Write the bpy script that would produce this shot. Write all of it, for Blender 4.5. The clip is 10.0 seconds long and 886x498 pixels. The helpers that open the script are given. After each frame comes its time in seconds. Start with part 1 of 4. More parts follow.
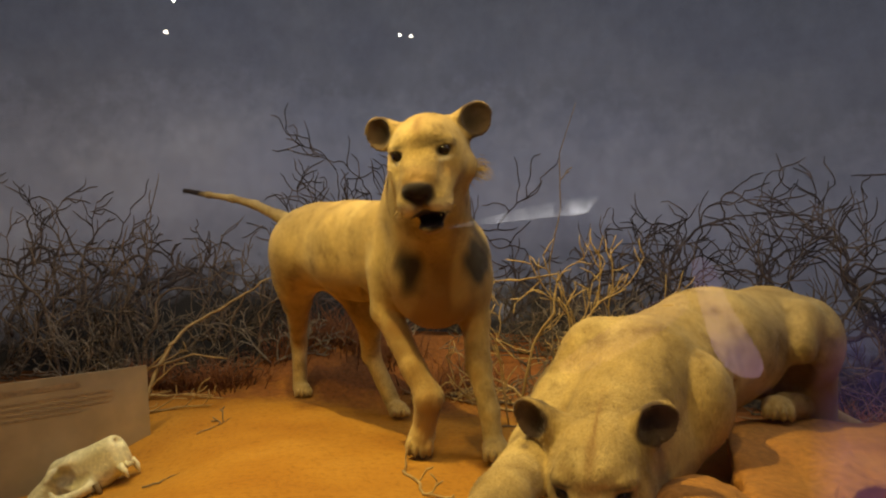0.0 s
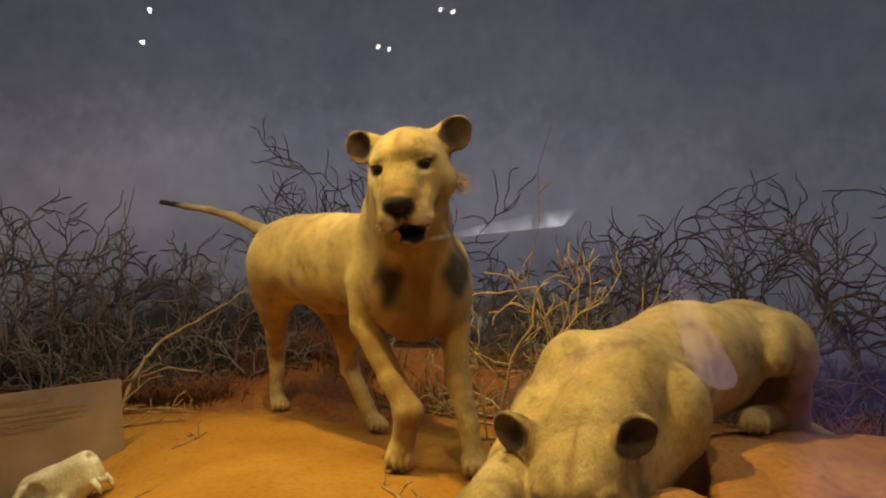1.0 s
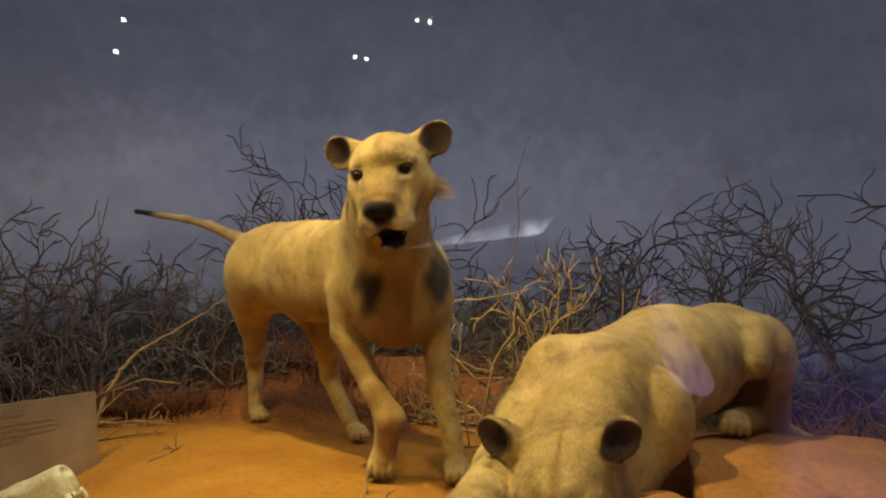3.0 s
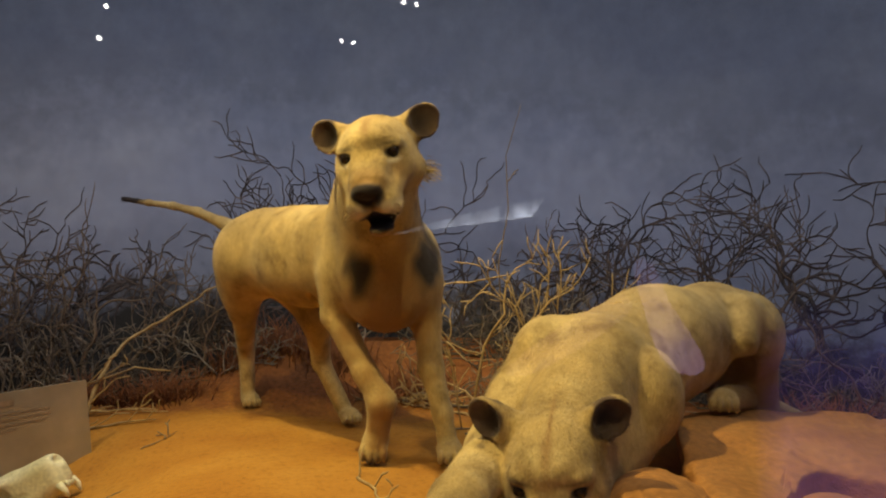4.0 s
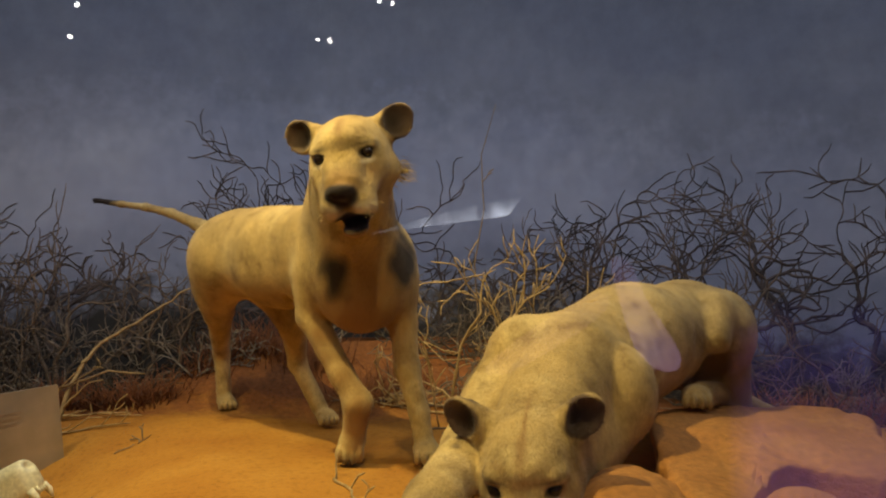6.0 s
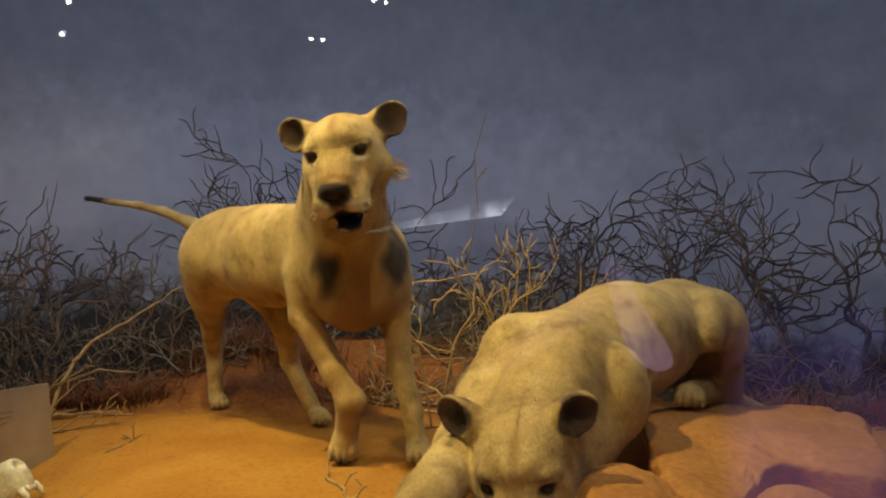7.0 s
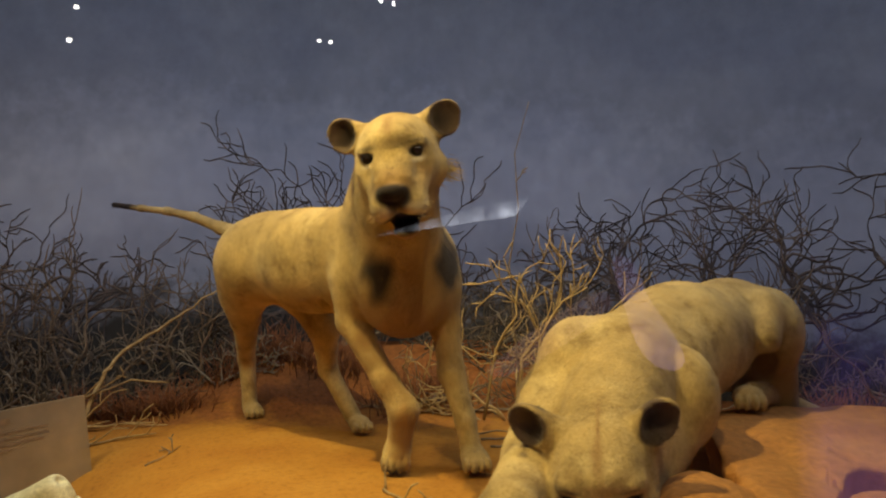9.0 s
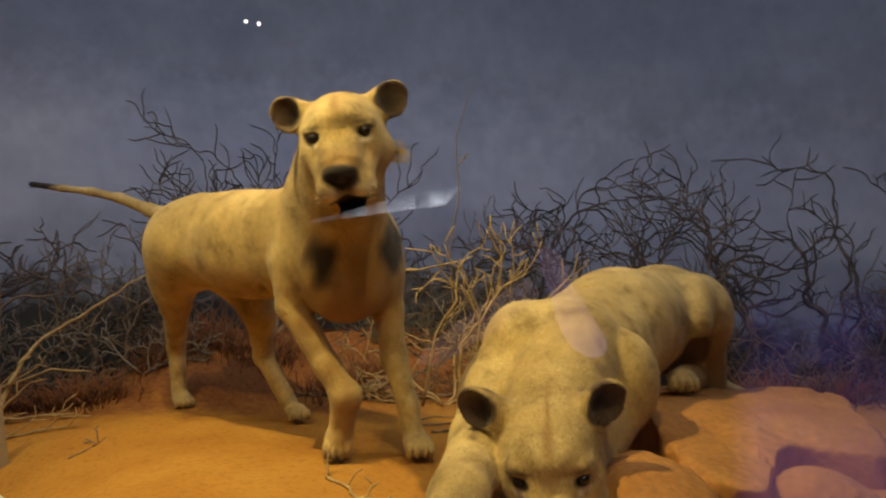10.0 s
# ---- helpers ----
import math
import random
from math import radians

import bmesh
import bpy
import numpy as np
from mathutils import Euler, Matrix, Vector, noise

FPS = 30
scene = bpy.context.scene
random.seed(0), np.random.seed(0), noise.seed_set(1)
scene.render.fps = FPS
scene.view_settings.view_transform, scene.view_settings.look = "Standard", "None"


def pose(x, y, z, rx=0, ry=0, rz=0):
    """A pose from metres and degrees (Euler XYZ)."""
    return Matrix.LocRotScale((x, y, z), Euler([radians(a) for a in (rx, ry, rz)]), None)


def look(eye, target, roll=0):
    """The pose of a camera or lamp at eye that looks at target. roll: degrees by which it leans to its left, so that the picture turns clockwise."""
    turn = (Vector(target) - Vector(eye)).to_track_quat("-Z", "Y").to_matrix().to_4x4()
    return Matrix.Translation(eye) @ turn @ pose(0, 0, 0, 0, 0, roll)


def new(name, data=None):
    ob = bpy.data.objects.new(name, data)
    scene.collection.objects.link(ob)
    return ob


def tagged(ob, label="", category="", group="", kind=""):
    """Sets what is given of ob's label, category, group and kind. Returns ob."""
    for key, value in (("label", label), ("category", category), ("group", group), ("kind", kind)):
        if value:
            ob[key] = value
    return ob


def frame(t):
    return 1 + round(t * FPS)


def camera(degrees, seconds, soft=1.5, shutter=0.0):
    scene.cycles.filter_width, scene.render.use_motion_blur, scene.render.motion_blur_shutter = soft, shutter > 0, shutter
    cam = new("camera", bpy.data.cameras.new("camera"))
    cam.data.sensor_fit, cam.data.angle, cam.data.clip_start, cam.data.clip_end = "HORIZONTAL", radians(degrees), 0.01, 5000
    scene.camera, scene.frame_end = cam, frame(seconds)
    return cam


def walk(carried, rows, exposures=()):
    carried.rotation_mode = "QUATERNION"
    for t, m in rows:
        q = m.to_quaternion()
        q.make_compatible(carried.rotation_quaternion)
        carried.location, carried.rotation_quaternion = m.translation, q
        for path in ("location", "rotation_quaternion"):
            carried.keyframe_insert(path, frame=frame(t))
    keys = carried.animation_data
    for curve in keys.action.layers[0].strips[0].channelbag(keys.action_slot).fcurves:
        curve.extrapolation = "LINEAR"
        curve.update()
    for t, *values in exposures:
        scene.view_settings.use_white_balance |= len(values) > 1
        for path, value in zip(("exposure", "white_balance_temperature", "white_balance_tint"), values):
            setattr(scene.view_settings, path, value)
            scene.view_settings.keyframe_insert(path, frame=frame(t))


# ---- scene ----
cam = camera(62.4, 10.0, 2.0, 0.5)
PATH = [
    (0, (0.408, -0.279, 0.637), (0.208, 1.709, 0.727), 2.5),
    (0.5, (0.399, -0.285, 0.641), (0.232, 1.705, 0.744), 2.2),
    (1, (0.397, -0.285, 0.643), (0.259, 1.706, 0.767), 2.6),
    (1.5, (0.388, -0.281, 0.637), (0.26, 1.709, 0.791), 1.4),
    (2, (0.376, -0.278, 0.628), (0.238, 1.71, 0.795), 3.0),
    (2.5, (0.385, -0.279, 0.63), (0.279, 1.711, 0.806), 2.6),
    (3.8, (0.387, -0.254, 0.616), (0.335, 1.742, 0.729), 1.4),
    (4, (0.391, -0.269, 0.62), (0.339, 1.727, 0.734), 1.1),
    (4.5, (0.395, -0.268, 0.622), (0.353, 1.728, 0.732), 0.8),
    (5, (0.398, -0.27, 0.623), (0.374, 1.727, 0.733), 1.0),
    (5.5, (0.405, -0.271, 0.626), (0.396, 1.726, 0.737), 0.7),
    (7, (0.403, -0.268, 0.619), (0.428, 1.729, 0.731), 0.7),
    (7.5, (0.403, -0.269, 0.618), (0.431, 1.728, 0.728), 0.6),
    (8, (0.401, -0.268, 0.616), (0.428, 1.729, 0.725), 0.7),
    (8.5, (0.38, -0.246, 0.617), (0.404, 1.751, 0.721), 2.8),
    (9, (0.215, -0.188, 0.627), (0.243, 1.809, 0.743), -0.2),
    (9.5, (0.136, -0.166, 0.612), (0.278, 1.826, 0.735), 1.4),
    (10, (0.15, -0.158, 0.608), (0.381, 1.826, 0.696), -0.0),
]
walk(cam, [(t, look(eye, target, roll)) for t, eye, target, roll in PATH],
     [(0, 0.0, 7500, 10), (2.5, 0.0, 7000, 10), (4, 0.0, 6450, 10), (8.5, 0.0, 6500, 10), (10, 0.0, 6550, 10)])


# ---- world and light ----
world = bpy.data.worlds.new("dark_gallery")
scene.world = world
world.use_nodes = True
world.node_tree.nodes["Background"].inputs[0].default_value = (0.5, 0.55, 0.7, 1)
world.node_tree.nodes["Background"].inputs[1].default_value = 0.01


def spot(name, eye, target, power, colour, size=55, blend=0.6, radius=0.05):
    lamp = bpy.data.lights.new(name, "SPOT")
    lamp.energy, lamp.color, lamp.spot_size, lamp.spot_blend, lamp.shadow_soft_size = power, colour, radians(size), blend, radius
    ob = new(name, lamp)
    ob.matrix_world = look(eye, target)
    return ob


def area(name, eye, target, power, colour, sx, sy):
    lamp = bpy.data.lights.new(name, "AREA")
    lamp.shape, lamp.energy, lamp.color, lamp.size, lamp.size_y = "RECTANGLE", power, colour, sx, sy
    ob = new(name, lamp)
    ob.matrix_world = look(eye, target)
    return ob


WARM = (1.0, 0.78, 0.28)
spot("case_spot_main", (-0.75, 1.72, 3.1), (0.25, 2.40, 0.35), 340, WARM, 66, 0.75, 0.03)
spot("case_spot_front", (0.32, 0.42, 2.60), (0.24, 2.0, 0.76), 125, (1.0, 0.80, 0.36), 50, 0.75, 0.04)
spot("case_spot_sand", (-1.9, 0.9, 2.9), (-0.65, 2.7, 0.0), 160, WARM, 56, 0.8, 0.08)
# two unseen fill spots, added to lift the scrub at the back
spot("fill_spot_scrub", (0.75, 2.9, 3.1), (0.72, 3.5, 0.3), 34, (1.0, 0.74, 0.32), 48, 0.8, 0.06)
spot("fill_spot_scrub_west", (-1.7, 1.6, 3.1), (-1.9, 3.9, 0.45), 62, (1.0, 0.80, 0.52), 62, 0.9, 0.08)
# unseen lamp without a fixture, added as general light for the gallery
area("hall_fill", (0.3, -4.0, 4.75), (0.3, -4.01, 0.0), 45, (1.0, 0.88, 0.75), 4.0, 1.6)
area("case_wall_wash", (0.2, 2.4, 3.1), (0.2, 4.5, 0.7), 60, (0.77, 0.83, 0.98), 6.0, 0.3)

# ---- node helpers ----


def material(name):
    m = bpy.data.materials.new(name)
    m.use_nodes = True
    return m, m.node_tree.nodes, m.node_tree.links, m.node_tree.nodes["Principled BSDF"]


def add(nodes, kind, **values):
    n = nodes.new(kind)
    for key, v in values.items():
        n.inputs[key.replace("_", " ")].default_value = v
    return n


def ramp(nodes, links, source, stops):
    r = nodes.new("ShaderNodeValToRGB")
    while len(r.color_ramp.elements) < len(stops):
        r.color_ramp.elements.new(0.5)
    for e, (p, c) in zip(r.color_ramp.elements, stops):
        e.position, e.color = p, (*c, 1)
    links.new(source, r.inputs[0])
    return r.outputs[0]


def noise_of(nodes, links, scale, detail=5.0, rough=0.55, coord="Object", stretch=None):
    tc = nodes.new("ShaderNodeTexCoord")
    n = add(nodes, "ShaderNodeTexNoise", Scale=scale, Detail=detail, Roughness=rough)
    src = tc.outputs[coord]
    if stretch:
        mp = nodes.new("ShaderNodeMapping")
        mp.inputs["Scale"].default_value = stretch
        links.new(src, mp.inputs["Vector"])
        src = mp.outputs[0]
    links.new(src, n.inputs["Vector"])
    return n.outputs[0]


def mixed(nodes, links, a, b, factor, mode="MIX"):
    m = nodes.new("ShaderNodeMix")
    m.data_type, m.blend_type = "RGBA", mode
    for socket, v in ((m.inputs["Factor"], factor), (m.inputs["A"], a), (m.inputs["B"], b)):
        if isinstance(v, (int, float)):
            socket.default_value = v
        elif isinstance(v, tuple):
            socket.default_value = (*v, 1)
        else:
            links.new(v, socket)
    return m.outputs["Result"]


def bump(nodes, links, bsdf, height, strength, distance):
    b = add(nodes, "ShaderNodeBump", Strength=strength, Distance=distance)
    links.new(height, b.inputs["Height"])
    links.new(b.outputs[0], bsdf.inputs["Normal"])


def mottled(name, stops, scale, rough=0.8, grain=60.0, strength=0.4, distance=0.004, metal=0.0, stretch=None):
    m, nodes, links, bsdf = material(name)
    big = noise_of(nodes, links, scale, stretch=stretch)
    fine = noise_of(nodes, links, grain, 4, stretch=stretch)
    colour = ramp(nodes, links, big, stops)
    speck = ramp(nodes, links, fine, [(0.3, (0.72, 0.72, 0.72)), (0.7, (1.12, 1.12, 1.12))])
    links.new(mixed(nodes, links, colour, speck, 1.0, "MULTIPLY"), bsdf.inputs["Base Color"])
    bsdf.inputs["Roughness"].default_value, bsdf.inputs["Metallic"].default_value = rough, metal
    bump(nodes, links, bsdf, fine, strength, distance)
    return m


def glow(name, colour, strength):
    m, nodes, links, bsdf = material(name)
    bsdf.inputs["Base Color"].default_value = (*colour, 1)
    bsdf.inputs["Emission Color"].default_value = (*colour, 1)
    bsdf.inputs["Emission Strength"].default_value = strength
    return m


# ---- materials ----


def fur_material():
    m, nodes, links, bsdf = material("lion_fur")
    big = noise_of(nodes, links, 4.0, 4)
    mid = noise_of(nodes, links, 10.0, 6)
    hair = noise_of(nodes, links, 150.0, 3, 0.6, stretch=(1, 1, 0.35))
    base = ramp(nodes, links, big, [(0.3, (0.36, 0.255, 0.100)), (0.5, (0.475, 0.34, 0.138)), (0.70, (0.575, 0.44, 0.205))])
    blotch = ramp(nodes, links, mid, [(0.32, (0.58, 0.53, 0.46)), (0.46, (0.90, 0.89, 0.87)), (0.66, (1.14, 1.13, 1.11))])
    base = mixed(nodes, links, base, blotch, 1.0, "MULTIPLY")
    streak = ramp(nodes, links, hair, [(0.3, (0.72, 0.70, 0.66)), (0.7, (1.1, 1.1, 1.1))])
    base = mixed(nodes, links, base, streak, 0.8, "MULTIPLY")
    for attr, colour in (("russet", (0.27, 0.15, 0.05)), ("pale", (0.62, 0.52, 0.34)), ("inner_ear", (0.105, 0.066, 0.042)), ("dark", (0.024, 0.016, 0.012)), ("nose_skin", (0.016, 0.009, 0.009))):
        a = nodes.new("ShaderNodeAttribute")
        a.attribute_name = attr
        base = mixed(nodes, links, base, colour, a.outputs["Fac"])
    links.new(base, bsdf.inputs["Base Color"])
    bsdf.inputs["Roughness"].default_value = 0.75
    bsdf.inputs["Specular IOR Level"].default_value = 0.2
    bsdf.inputs["Sheen Weight"].default_value = 0.15
    height = nodes.new("ShaderNodeMath")
    height.operation = "ADD"
    links.new(hair, height.inputs[0]), links.new(mid, height.inputs[1])
    bump(nodes, links, bsdf, height.outputs[0], 0.55, 0.006)
    return m


def sky_mural():
    m, nodes, links, bsdf = material("painted_sky")
    tc = nodes.new("ShaderNodeTexCoord")
    sep = nodes.new("ShaderNodeSeparateXYZ")
    links.new(tc.outputs["Object"], sep.inputs[0])
    cloud = noise_of(nodes, links, 1.1, 6, 0.55, stretch=(1, 1, 1.6))
    brush = noise_of(nodes, links, 9.0, 5, 0.6, stretch=(1, 1, 0.6))
    wob = nodes.new("ShaderNodeMath")
    wob.operation = "MULTIPLY_ADD"
    links.new(cloud, wob.inputs[0])
    wob.inputs[1].default_value = 0.55
    links.new(sep.outputs["Z"], wob.inputs[2])
    leafy = nodes.new("ShaderNodeMath")
    leafy.operation = "MULTIPLY_ADD"
    links.new(noise_of(nodes, links, 7.0, 7, 0.68), leafy.inputs[0])
    leafy.inputs[1].default_value = -0.75
    links.new(wob.outputs[0], leafy.inputs[2])
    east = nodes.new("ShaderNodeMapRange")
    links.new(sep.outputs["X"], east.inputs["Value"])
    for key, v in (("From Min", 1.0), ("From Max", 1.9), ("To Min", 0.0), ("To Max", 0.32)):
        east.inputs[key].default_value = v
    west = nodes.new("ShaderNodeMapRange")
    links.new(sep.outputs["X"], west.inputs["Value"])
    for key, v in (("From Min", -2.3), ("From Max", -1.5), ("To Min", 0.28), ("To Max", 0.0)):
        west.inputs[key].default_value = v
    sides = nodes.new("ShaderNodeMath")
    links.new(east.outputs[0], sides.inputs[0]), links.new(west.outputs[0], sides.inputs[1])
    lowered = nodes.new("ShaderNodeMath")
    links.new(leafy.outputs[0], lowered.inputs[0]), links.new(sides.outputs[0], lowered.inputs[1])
    scaled = nodes.new("ShaderNodeMath")
    scaled.operation = "MULTIPLY_ADD"
    links.new(lowered.outputs[0], scaled.inputs[0])
    scaled.inputs[2].default_value = 0.11
    scaled.inputs[1].default_value = 1 / 3.4
    # the top stops are darkened to stand for weaker light high on the wall
    sky = ramp(nodes, links, scaled.outputs[0], [(0.215, (0.045, 0.043, 0.040)), (0.25, (0.12, 0.12, 0.13)), (0.29, (0.25, 0.275, 0.35)), (0.42, (0.31, 0.34, 0.43)), (0.52, (0.27, 0.295, 0.365)), (0.66, (0.162, 0.177, 0.219)), (0.95, (0.09, 0.098, 0.12))])
    puff = ramp(nodes, links, cloud, [(0.40, (0.93, 0.93, 0.95)), (0.64, (1.2, 1.18, 1.14))])
    col = mixed(nodes, links, sky, puff, 1.0, "MULTIPLY")
    strokes = ramp(nodes, links, brush, [(0.3, (0.92, 0.92, 0.92)), (0.7, (1.06, 1.06, 1.06))])
    links.new(mixed(nodes, links, col, strokes, 1.0, "MULTIPLY"), bsdf.inputs["Base Color"])
    bsdf.inputs["Roughness"].default_value = 0.9
    bsdf.inputs["Specular IOR Level"].default_value = 0.1
    return m


def sand_material():
    m, nodes, links, bsdf = material("orange_sand")
    big = noise_of(nodes, links, 1.6, 6)
    fine = noise_of(nodes, links, 45.0, 6, 0.65)
    grain = noise_of(nodes, links, 260.0, 3)
    col = ramp(nodes, links, big, [(0.3, (0.32, 0.135, 0.026)), (0.5, (0.40, 0.19, 0.036)), (0.7, (0.46, 0.24, 0.052))])
    sp = ramp(nodes, links, fine, [(0.28, (0.62, 0.56, 0.5)), (0.5, (1, 1, 1)), (0.75, (1.1, 1.08, 1.05))])
    col = mixed(nodes, links, col, sp, 0.8, "MULTIPLY")
    # the sand gives way to dark red earth towards the scrub
    tc = nodes.new("ShaderNodeTexCoord")
    sep = nodes.new("ShaderNodeSeparateXYZ")
    links.new(tc.outputs["Object"], sep.inputs[0])
    far = nodes.new("ShaderNodeMath")
    far.operation = "MULTIPLY_ADD"
    links.new(noise_of(nodes, links, 5.0, 6, 0.65), far.inputs[0])
    far.inputs[1].default_value = 0.9
    links.new(sep.outputs["Y"], far.inputs[2])
    shift = nodes.new("ShaderNodeMath")
    shift.operation = "SUBTRACT"
    links.new(far.outputs[0], shift.inputs[0])
    shift.inputs[1].default_value = 3.4
    earth = ramp(nodes, links, fine, [(0.3, (0.10, 0.036, 0.016)), (0.7, (0.26, 0.094, 0.034))])
    col = mixed(nodes, links, col, earth, ramp(nodes, links, shift.outputs[0], [(0.25, (0, 0, 0)), (0.65, (0.9, 0.9, 0.9))]))
    links.new(col, bsdf.inputs["Base Color"])
    bsdf.inputs["Roughness"].default_value = 0.95
    bsdf.inputs["Specular IOR Level"].default_value = 0.1
    h = nodes.new("ShaderNodeMath")
    h.operation = "MULTIPLY_ADD"
    links.new(grain, h.inputs[0])
    h.inputs[1].default_value = 0.25
    links.new(fine, h.inputs[2])
    bump(nodes, links, bsdf, h.outputs[0], 0.6, 0.012)
    return m


FUR = fur_material()
SKY = sky_mural()
SAND = sand_material()
ROCK = mottled("sandstone", [(0.3, (0.34, 0.138, 0.030)), (0.55, (0.43, 0.190, 0.042)), (0.75, (0.49, 0.240, 0.062))], 3.0, 0.85, 40, 0.7, 0.012)
BARK = mottled("grey_brown_bark", [(0.3, (0.11, 0.08, 0.055)), (0.7, (0.26, 0.19, 0.13))], 14, 0.9, 120, 0.5, 0.004)
DRYWOOD = mottled("dry_yellow_wood", [(0.3, (0.26, 0.17, 0.07)), (0.7, (0.50, 0.36, 0.17))], 16, 0.8, 120, 0.4, 0.003)
TWIGDARK = mottled("dark_twigs", [(0.3, (0.045, 0.035, 0.028)), (0.7, (0.14, 0.108, 0.080))], 12, 0.9, 100, 0.4, 0.003)
PALETWIG = mottled("pale_grey_twigs", [(0.3, (0.14, 0.115, 0.09)), (0.7, (0.32, 0.27, 0.21))], 12, 0.9, 100, 0.4, 0.003)
GRASS = mottled("dry_red_grass", [(0.3, (0.15, 0.05, 0.02)), (0.7, (0.30, 0.12, 0.045))], 20, 0.9, 90, 0.2, 0.002)
PAINTBR = mottled("mural_branch_paint", [(0.3, (0.045, 0.036, 0.032)), (0.55, (0.12, 0.092, 0.08)), (0.75, (0.26, 0.20, 0.16))], 9, 0.9, 60, 0.1, 0.001)
BONE = mottled("old_bone", [(0.3, (0.66, 0.62, 0.42)), (0.7, (0.84, 0.81, 0.64))], 14, 0.55, 90, 0.3, 0.003)
BONEDARK = mottled("stained_bone", [(0.3, (0.10, 0.06, 0.025)), (0.7, (0.22, 0.14, 0.06))], 20, 0.6, 90, 0.2, 0.002)
CASEWALL = mottled("dark_case_paint", [(0.3, (0.04, 0.04, 0.045)), (0.7, (0.06, 0.06, 0.065))], 2, 0.8, 30, 0.1, 0.002)
HALL = mottled("dark_hall_paint", [(0.3, (0.10, 0.095, 0.10)), (0.7, (0.14, 0.135, 0.14))], 1, 0.9, 20, 0.1, 0.002)
METAL = mottled("black_lamp_metal", [(0.3, (0.015, 0.015, 0.015)), (0.7, (0.03, 0.03, 0.03))], 5, 0.5, 50, 0.1, 0.001)
CARD = mottled("tan_label_card", [(0.3, (0.37, 0.29, 0.20)), (0.7, (0.43, 0.34, 0.23))], 2, 0.6, 5, 0.05, 0.001)
INK = mottled("brown_ink", [(0.3, (0.22, 0.15, 0.09)), (0.7, (0.29, 0.20, 0.12))], 6, 0.7, 60, 0.1, 0.001)
_b = CARD.node_tree.nodes["Principled BSDF"]
_n, _l = CARD.node_tree.nodes, CARD.node_tree.links
_clear, _blend = _n.new("ShaderNodeBsdfTransparent"), _n.new("ShaderNodeMixShader")
_blend.inputs[0].default_value = 0.42
_l.new(_b.outputs[0], _blend.inputs[1]), _l.new(_clear.outputs[0], _blend.inputs[2])
_l.new(_blend.outputs[0], _n["Material Output"].inputs["Surface"])
EYE, _n, _l, _b = material("dark_glass_eye")
_b.inputs["Base Color"].default_value, _b.inputs["Roughness"].default_value = (0.014, 0.008, 0.005, 1), 0.12
GLASS, _n, _l, _b = material("case_glass")
_b.inputs["Base Color"].default_value, _b.inputs["Roughness"].default_value = (1, 1, 1, 1), 0.0
_b.inputs["Transmission Weight"].default_value, _b.inputs["IOR"].default_value = 1.0, 1.45
LAMP = glow("lamp_lens", (1.0, 0.97, 0.9), 60)

# ---- mesh helpers ----


def mesh_object(name, verts, faces, mat, parent=None, label="", smooth=True):
    me = bpy.data.meshes.new(name)
    me.from_pydata([tuple(v) for v in verts], [], [tuple(f) for f in faces])
    for m in (mat if isinstance(mat, (list, tuple)) else [mat]):
        me.materials.append(m)
    if smooth:
        me.polygons.foreach_set("use_smooth", [True] * len(me.polygons))
    me.update()
    ob = new(name, me)
    ob.parent = parent
    return tagged(ob, label=label)


def part(name, bm, mat, parent, label="", smooth=False):
    me = bpy.data.meshes.new(name)
    bm.to_mesh(me)
    bm.free()
    me.materials.append(mat)
    if smooth:
        me.polygons.foreach_set("use_smooth", [True] * len(me.polygons))
    ob = new(name, me)
    ob.parent = parent
    return tagged(ob, label=label)


def box(sx, sy, sz, m=Matrix(), bevel=0.0):
    bm = bmesh.new()
    bmesh.ops.create_cube(bm, size=1, matrix=m @ Matrix.Diagonal((sx, sy, sz, 1)))
    if bevel:
        bmesh.ops.bevel(bm, geom=bm.edges[:], offset=bevel, segments=2, affect="EDGES", profile=0.5)
    return bm


class Tubes:
    """Collects tapered tubes into one list of vertices and faces."""

    def __init__(self, sides=5):
        self.v, self.f, self.sides = [], [], sides

    def add(self, pts, radii, flat=None):
        n, start = self.sides, len(self.v)
        pts = [Vector(p) for p in pts]
        for i, p in enumerate(pts):
            d = (pts[min(i + 1, len(pts) - 1)] - pts[max(i - 1, 0)]).normalized()
            a = d.cross(Vector((0.3, 0.9, 0.1))).normalized()
            b = d.cross(a)
            for k in range(n):
                w = 2 * math.pi * k / n
                q = (a * math.cos(w) + b * math.sin(w)) * radii[i]
                if flat:
                    q = Vector((q.x, q.y * flat, q.z))
                self.v.append(p + q)
        for i in range(len(pts) - 1):
            for k in range(n):
                r0, r1 = start + i * n, start + (i + 1) * n
                self.f.append((r0 + k, r0 + (k + 1) % n, r1 + (k + 1) % n, r1 + k))
        self.f.append([start + k for k in range(n)][::-1])
        self.f.append([start + (len(pts) - 1) * n + k for k in range(n)])

    def make(self, name, mat, parent=None, label=""):
        return mesh_object(name, self.v, self.f, mat, parent, label)


# ---- solid forms from blended volumes ----


